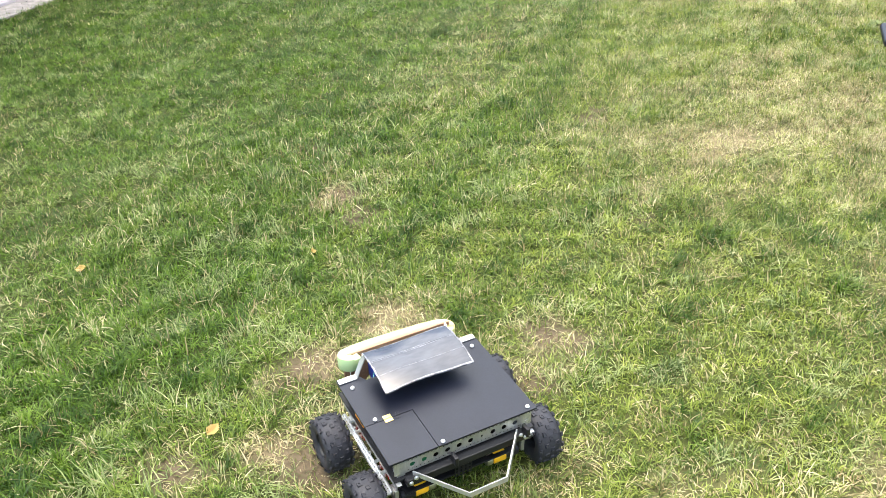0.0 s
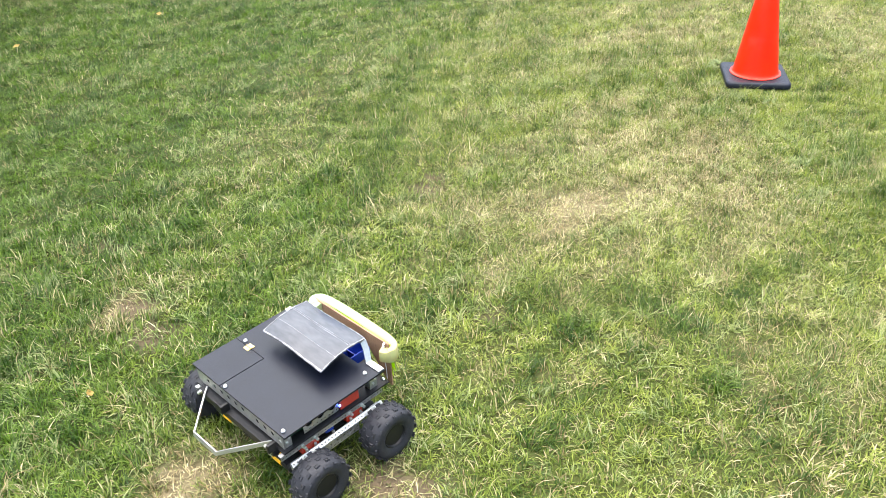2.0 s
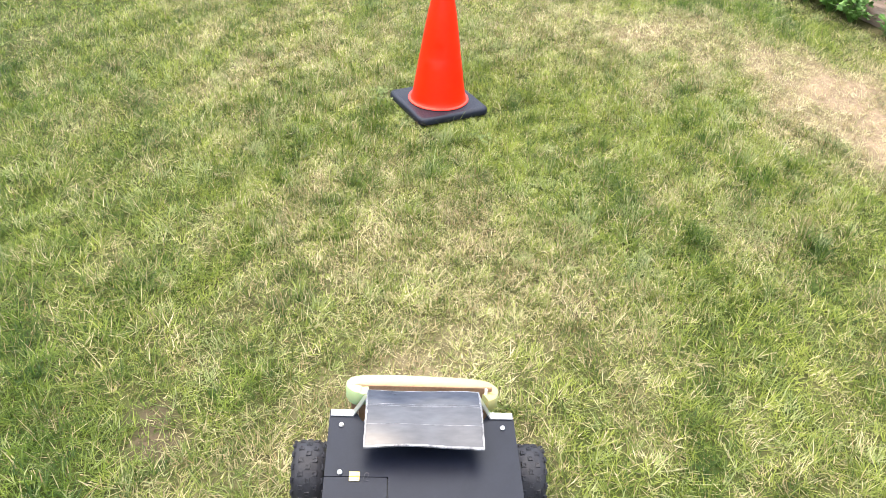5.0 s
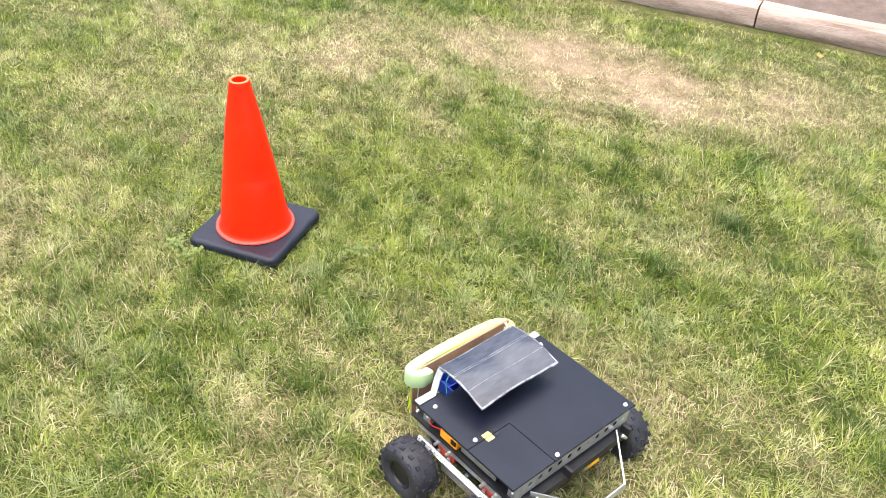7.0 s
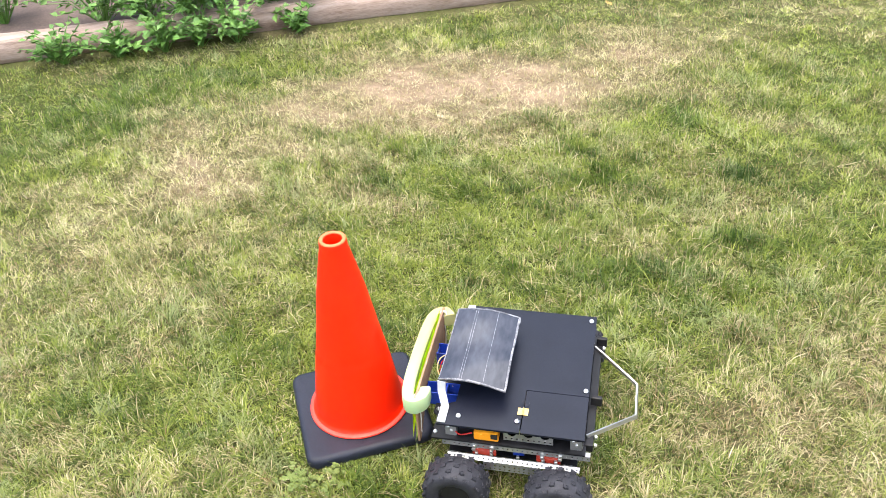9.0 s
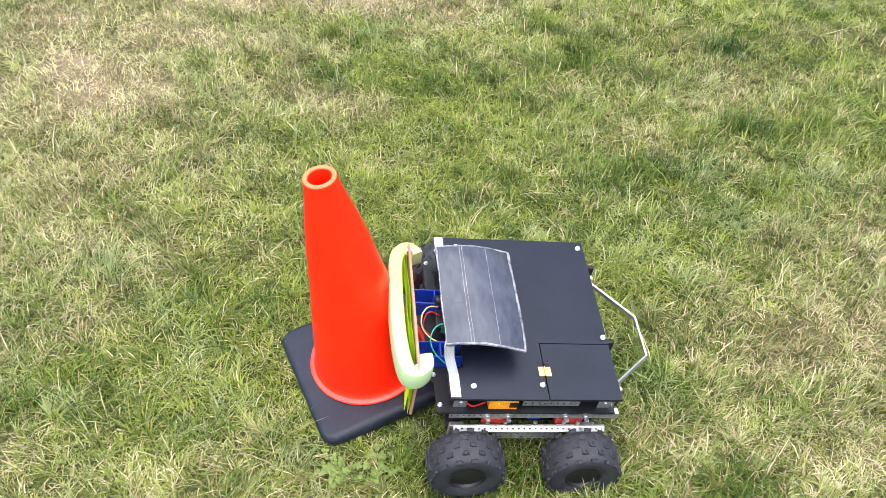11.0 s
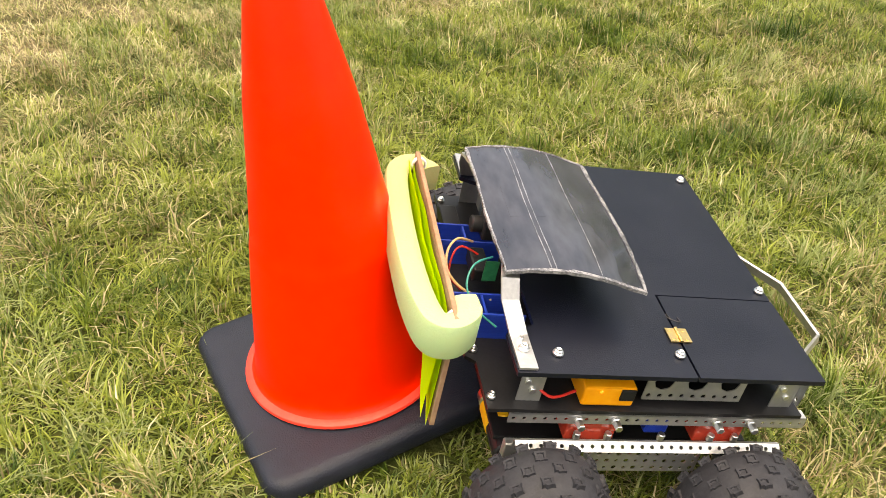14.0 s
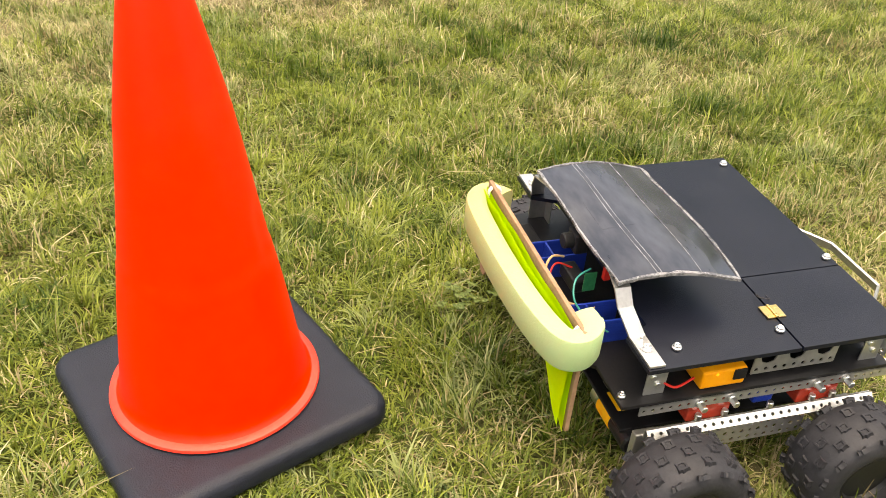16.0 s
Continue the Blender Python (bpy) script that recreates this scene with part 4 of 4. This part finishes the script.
    for x in (-0.15, 0.15):
        for s in (1, -1):
            motor = part("motor", rod(0.019, 0.075, pose(x, s * 0.155, 0.076, 90), steps=20), BLACK, car, "black gear motor")
            part("motor_wrap", rod(0.0205, 0.042, pose(x, s * 0.128, 0.076, 90), steps=20), YELLOW, motor, "yellow motor sleeve", smooth=True)
            part("end_cap", rod(0.0195, 0.02, pose(x, s * 0.095, 0.076, 90), steps=20), STEEL, motor, smooth=True)
            part("axle", rod(0.006, 0.07, pose(x * 0.87, s * 0.225, 0.076, 90), steps=10), STEEL, motor)
            part("motor_bracket", box(0.032, 0.012, 0.045, pose(x, s * 0.205, 0.093), 0.002), ALUMINIUM, motor)
        bm = punched([((i - 1.5) * 0.014, j * 0.012, 0.014, 0.012, 0.004) for i in range(4) for j in (-1, 0, 1)], 0.0016, Matrix.Translation((x * 1.16, 0.0, 0.105)) @ pose(0, 0, 0, 0, 0, 90))
        part("cross_plate", bm, BLACK, car)

    # front: blue channels, hardboard plate, hi-vis pad, noodle
    front = 0.250
    for y in (-0.068, 0.082):
        bm = box(0.106, 0.003, 0.044, pose(0.1935, y - 0.0195, 0.200), 0.0008)
        box(0.106, 0.003, 0.044, pose(0.1935, y + 0.0195, 0.200), 0.0008, bm)
        box(0.106, 0.036, 0.004, pose(0.1935, y, 0.1805), bm=bm)
        box(0.003, 0.036, 0.038, pose(0.190, y, 0.2015), bm=bm)
        box(0.003, 0.036, 0.030, pose(0.2450, y, 0.1975), bm=bm)
        part("blue_channel", bm, BLUE, car, "blue printed open channel")
        for s in (1, -1):
            part("screw", rod(0.003, 0.003, pose(0.175, y + 0.012 * s, 0.184), steps=8), STEEL, car)
    outline = [(0.181, 0.113), (0.181, 0.278), (-0.181, 0.278), (-0.181, 0.113), (-0.163, 0.113), (-0.088, 0.216), (0.056, 0.216), (0.163, 0.113)]
    bm = slab([(y, z) for y, z in outline], -0.003, 0.003)
    bm.transform(Matrix(((0, 0, 1, front), (1, 0, 0, 0), (0, 1, 0, 0), (0, 0, 0, 1))))
    bmesh.ops.bevel(bm, geom=[e for e in bm.edges], offset=0.0008, segments=1, affect="EDGES")
    board = part("front_board", bm, CARD, car, "brown hardboard front plate")
    # folded hi-vis sheets between board and noodle, hanging lower at the ends
    def hem(y):
        return 0.218 - (0.106 * max(0.0, (y - 0.055) / 0.125) if y > 0 else 0.07 * max(0.0, (-y - 0.09) / 0.09))

    for layer in range(2):
        bm, cols, rng = bmesh.new(), 46, random.Random(layer)
        grid = []
        for i in range(cols + 1):
            y = -0.180 + 0.360 * i / cols
            x = front + 0.0065 + 0.0062 * layer + 0.0012 * math.sin(40 * y + layer)
            low, high = hem(y) + 0.012 * layer - 0.003 * math.sin(90 * y), 0.270 - 0.003 * layer
            wave = [0.0022 * math.sin(9.0 * u * 3.14 + layer) if abs(y) > 0.1 else 0 for u in (0, 0.2, 0.4, 0.6, 0.8, 1)]
            grid.append([bm.verts.new((x + w, y + (0.004 * math.sin(25 * (low + (high - low) * u)) if abs(y) > 0.17 else 0), low + (high - low) * u)) for u, w in zip((0, 0.2, 0.4, 0.6, 0.8, 1), wave)])
        for a, b in zip(grid, grid[1:]):
            for j in range(5):
                bm.faces.new((a[j], b[j], b[j + 1], a[j + 1]))
        bmesh.ops.solidify(bm, geom=bm.faces, thickness=0.0058)
        part("hi_vis_sheet", bm, HIVIS, board, "fluorescent yellow folded foam sheet", smooth=True)
    path = curve_points([(front - 0.015, 0.136, 0.257), (front - 0.017, 0.152, 0.257), (front - 0.013, 0.168, 0.256), (front + 0.005, 0.179, 0.253), (front + 0.023, 0.165, 0.250), (front + 0.033, 0.10, 0.246), (front + 0.036, 0, 0.242), (front + 0.034, -0.10, 0.240), (front + 0.028, -0.158, 0.239), (front + 0.010, -0.182, 0.240), (front - 0.010, -0.180, 0.242), (front - 0.020, -0.164, 0.244)], 6)
    bm, rings = bmesh.new(), []
    for i, q in enumerate(path):
        way = (path[min(i + 1, len(path) - 1)] - path[max(i - 1, 0)]).normalized()
        side = way.cross(Vector((0, 0, 1))).normalized()
        thick, tall = 0.0158, 0.0240 * (0.84 if i < 8 or i > len(path) - 8 else 1.0)
        outline = ((1, 0.72), (0.72, 0.93), (0.2, 1), (-0.5, 1), (-0.9, 0.95), (-1, 0.8), (-1, -0.8), (-0.9, -0.95), (0.2, -1), (0.72, -0.93), (1, -0.72))
        rings.append([bm.verts.new(q + side * thick * a + Vector((0, 0, tall * b))) for a, b in outline])
    for a, b in zip(rings, rings[1:]):
        for j in range(len(a)):
            bm.faces.new((a[j], a[(j + 1) % len(a)], b[(j + 1) % len(a)], b[j]))
    bm.faces.new(list(reversed(rings[0])))
    bm.faces.new(rings[-1])
    part("foam_noodle", bm, FOAM, board, "pale green-yellow flat foam strip", smooth=True)
    for s in (1, -1):
        bm = tube([(front - 0.002 + 0.009 * math.cos(a), s * 0.165, 0.266 + 0.010 * math.sin(a)) for a in np.linspace(0, 6.2, 18)], 0.0018, 6, flat=2.2, up=(0, 1, 0))
        part("zip_tie", bm, WHITE, board, "white zip tie")
        part("tie_tail", tube([(front - 0.004, s * 0.163, 0.262), (front - 0.006, s * 0.163, 0.2), (front - 0.004, s * 0.162, 0.13)], 0.0014, 5), WHITE, board)
    # camera under the panel and loose wires
    eye = part("camera_body", box(0.020, 0.030, 0.030, pose(0.178, -0.012, 0.274), 0.003), BLACK, car, "small black camera under the panel")
    part("lens", rod(0.011, 0.018, pose(0.193, -0.012, 0.275, 0, 90, 0), steps=18), BLACK, eye, smooth=True)
    part("sensor_block", box(0.022, 0.05, 0.02, pose(0.186, 0.008, 0.226), 0.003), BLACK, car)
    part("small_board", box(0.018, 0.002, 0.03, pose(0.178, 0.040, 0.240), 0.0005), GREEN_BOARD, car, "small green circuit board")
    part("connector", box(0.010, 0.008, 0.02, pose(0.158, 0.046, 0.256), 0.001), WIRE_RED, car)
    for x, y in ((0.197, 0.203), (0.197, -0.203), (0.205, -0.118), (0.205, 0.126)):
        bolt(car, x, y, 0.1848, 0.0055)
    part("cross_bar", box(0.026, 0.060, 0.018, pose(0.196, -0.135, 0.194), 0.002), BLACK, car)
    part("wire", tube(curve_points([(0.190, -0.022, 0.240), (0.214, -0.012, 0.250), (0.228, 0.004, 0.240), (0.226, 0.024, 0.222), (0.206, 0.046, 0.212), (0.176, 0.064, 0.214)], 8), 0.0017, 6), WIRE_TAN, car, "tan wire")
    part("wire", tube(curve_points([(0.186, 0.0, 0.236), (0.208, -0.004, 0.244), (0.220, 0.004, 0.236), (0.222, 0.016, 0.212), (0.205, 0.024, 0.196)], 8), 0.0014, 6), WIRE_RED, car, "red wire")
    part("wire", tube(curve_points([(0.180, 0.040, 0.262), (0.204, 0.050, 0.256), (0.214, 0.072, 0.240), (0.204, 0.098, 0.226), (0.180, 0.116, 0.214)], 8), 0.0014, 6), WIRE_GREEN, car, "green wire")
    part("wire", tube(curve_points([(0.15, 0.2, 0.205), (0.13, 0.212, 0.196), (0.1, 0.205, 0.2)], 8), 0.0018, 6), WIRE_RED, car, "red wire")

    wheels = [build_wheel(car, x, y, k) for k, (x, y) in enumerate(((0.131, 0.281), (-0.129, 0.281), (0.131, -0.281), (-0.129, -0.281)))]
    return car, wheels


ROBOT, WHEELS = build_robot()


# ---- small things on the lawn ----
def fallen_leaf(x, y, size, turn, mat=DEAD, label="fallen yellow-brown leaf on the grass"):
    bm = bmesh.new()
    w, l = size * 0.4, size
    pts = [(0, 0, 0.0), (l * 0.3, w, 0.006), (l * 0.7, w * 0.8, 0.004), (l, 0, 0.008), (l * 0.7, -w * 0.8, 0.002), (l * 0.3, -w, 0.005)]
    top = [bm.verts.new(p) for p in pts]
    mid = [bm.verts.new((l * f, 0, -0.002)) for f in (0.3, 0.7)]
    for a, b, c in ((0, 1, 0), (2, 3, 1), (3, 4, 1), (5, 0, 0)):
        bm.faces.new((top[a], top[b], mid[c]))
    bm.faces.new((top[1], top[2], mid[1], mid[0]))
    bm.faces.new((top[4], top[5], mid[0], mid[1]))
    bmesh.ops.solidify(bm, geom=bm.faces, thickness=0.0008)
    ob = part("fallen_leaf", bm, mat, at=pose(x, y, 0.022, 8, -6, turn))
    return tagged(ob, label, "leaf", group="leaves on the lawn")


for x, y, size, turn in ((-3.46, -3.62, 0.05, 20), (-2.42, -4.3, 0.05, 70), (-2.55, -3.25, 0.03, 140), (-4.9, 0.1, 0.05, 30), (-4.2, 0.9, 0.05, 100), (-3.1, -4.75, 0.04, 200), (2.6, -1.95, 0.05, 15)):
    fallen_leaf(x, y, size, turn)


def clover(x, y, spread, count, seed):
    rng, bm = random.Random(seed), bmesh.new()
    for i in range(count):
        px, py, h = rng.gauss(0, spread), rng.gauss(0, spread), rng.uniform(0.016, 0.030)
        turn = rng.uniform(0, 6.28)
        for k in range(3):
            a, r = turn + k * 2.09, rng.uniform(0.0035, 0.006)
            c = Vector((px + r * math.cos(a), py + r * math.sin(a), h + rng.uniform(-0.002, 0.002)))
            ring = [bm.verts.new(c + Vector((r * math.cos(b), r * math.sin(b), 0.0015 * math.sin(2 * b)))) for b in [j * 1.047 for j in range(6)]]
            bm.faces.new(ring)
    tagged(part("clover", bm, WEED, at=pose(x, y, 0)), "patch of small round-leaved clover in the grass", "weed", kind="stuff")


for k, (x, y, spread, count) in enumerate(((-0.24, 0.14, 0.022, 24), (-0.23, 0.2, 0.02, 20), (-0.2, 0.235, 0.02, 20), (0.02, -0.40, 0.03, 20))):
    clover(x, y, spread, count, k)


# ---- movement ----
def motions():
    drive = [
        (0, -1.709, -4.155, -0.002, 1.3, -1.9, 136.6),
        (0.5, -1.873, -3.892, 0.002, 0.2, 1.5, 114.0),
        (1, -1.951, -3.501, -0.003, 0.1, 1.0, 85.6),
        (1.5, -1.880, -3.332, -0.006, 0.7, -3.0, 57.2),
        (2, -1.837, -3.277, 0.000, 0.9, -2.9, 54.3),
        (2.5, -1.772, -3.189, 0.001, 0.7, -0.0, 56.0),
        (3, -1.755, -3.172, 0.006, 0.3, 1.2, 57.7),
        (3.5, -1.577, -2.908, 0.006, 0.5, -0.4, 56.9),
        (4, -1.461, -2.724, 0.004, 0.1, -1.0, 60.4),
        (4.5, -1.322, -2.476, -0.002, 0.7, 3.0, 62.2),
        (5, -1.199, -2.218, -0.003, 1.2, -0.8, 64.6),
        (5.2, -1.155, -2.126, -0.004, 2.4, -1.1, 64.7),
        (7.3, -0.631, -1.118, -0.001, 1.6, -0.3, 61.1),
        (7.5, -0.588, -1.035, -0.002, 1.1, 0.2, 59.5),
        (8, -0.471, -0.844, -0.001, -0.1, -0.2, 56.4),
        (8.2, -0.412, -0.758, -0.000, -0.2, 1.0, 56.9),
        (8.8, -0.262, -0.505, 0.000, -0.3, 0.0, 61.0),
        (9.3, -0.178, -0.318, 0.003, -0.5, -3.0, 66.0),
        (9.8, -0.144, -0.2445, 0.0055, -0.9, -7.4, 68.5),
        (10.3, -0.144, -0.2445, 0.0055, -0.9, -7.4, 68.5),
        (15, -0.144, -0.2445, 0.0055, -0.9, -7.4, 68.5),
        (15.5, -0.166, -0.3045, -0.003, -0.5, -4.2, 69.7),
        (15.7, -0.2063, -0.409, -0.004, -1.2, -2.2, 70.5),
        (16, -0.2755, -0.586, -0.003, -0.6, 1.0, 70.7),
    ]
    walk(ROBOT, [(t, pose(*p)) for t, *p in drive])
    rest = (0.0346, 0.026, 0.0035, -6.3, 2.7, -2.0)
    cone = [(0, 0, 0, 0, 0, 0, 0), (9.1, 0, 0, 0, 0, 0, 0), (9.4, 0.012, 0.010, 0.001, -2.6, 1.2, -0.8), (9.8, *rest), (12, *rest), (15.1, *rest),
            (15.3, 0.029, 0.027, 0.002, -5.5, 1.6, -1.2), (15.5, 0.0202, 0.0290, 0.0018, -2.9, 1.5, 0.0), (16.0, 0.0190, 0.0275, 0.002, -2.9, 1.2, 0.7)]
    walk(CONE_THING, [(t, pose(*p)) for t, *p in cone])
    # the wheels roll as far as each side of the car travels
    times = [k * 0.1 for k in range(161)]
    def place(t):
        for a, b in zip(drive, drive[1:]):
            if a[0] <= t <= b[0]:
                u = (t - a[0]) / (b[0] - a[0])
                return [p + (q - p) * u for p, q in zip(a[1:], b[1:])]
        return drive[-1][1:]
    for wheel, (x, y) in zip(WHEELS, ((0.131, 0.281), (-0.129, 0.281), (0.131, -0.281), (-0.129, -0.281))):
        angle, rows, last = 0.0, [], None
        for t in times:
            px, py, _, _, _, yaw = place(t)
            yaw = radians(yaw)
            if last is not None:
                mid = (yaw + last[2]) / 2
                along = (px - last[0]) * math.cos(mid) + (py - last[1]) * math.sin(mid) - (yaw - last[2]) * y
                angle += math.degrees(along / 0.084)
            last = (px, py, yaw)
            rows.append((t, pose(x, y, 0.073, 0, angle, 0)))
        walk(wheel, rows)


motions()
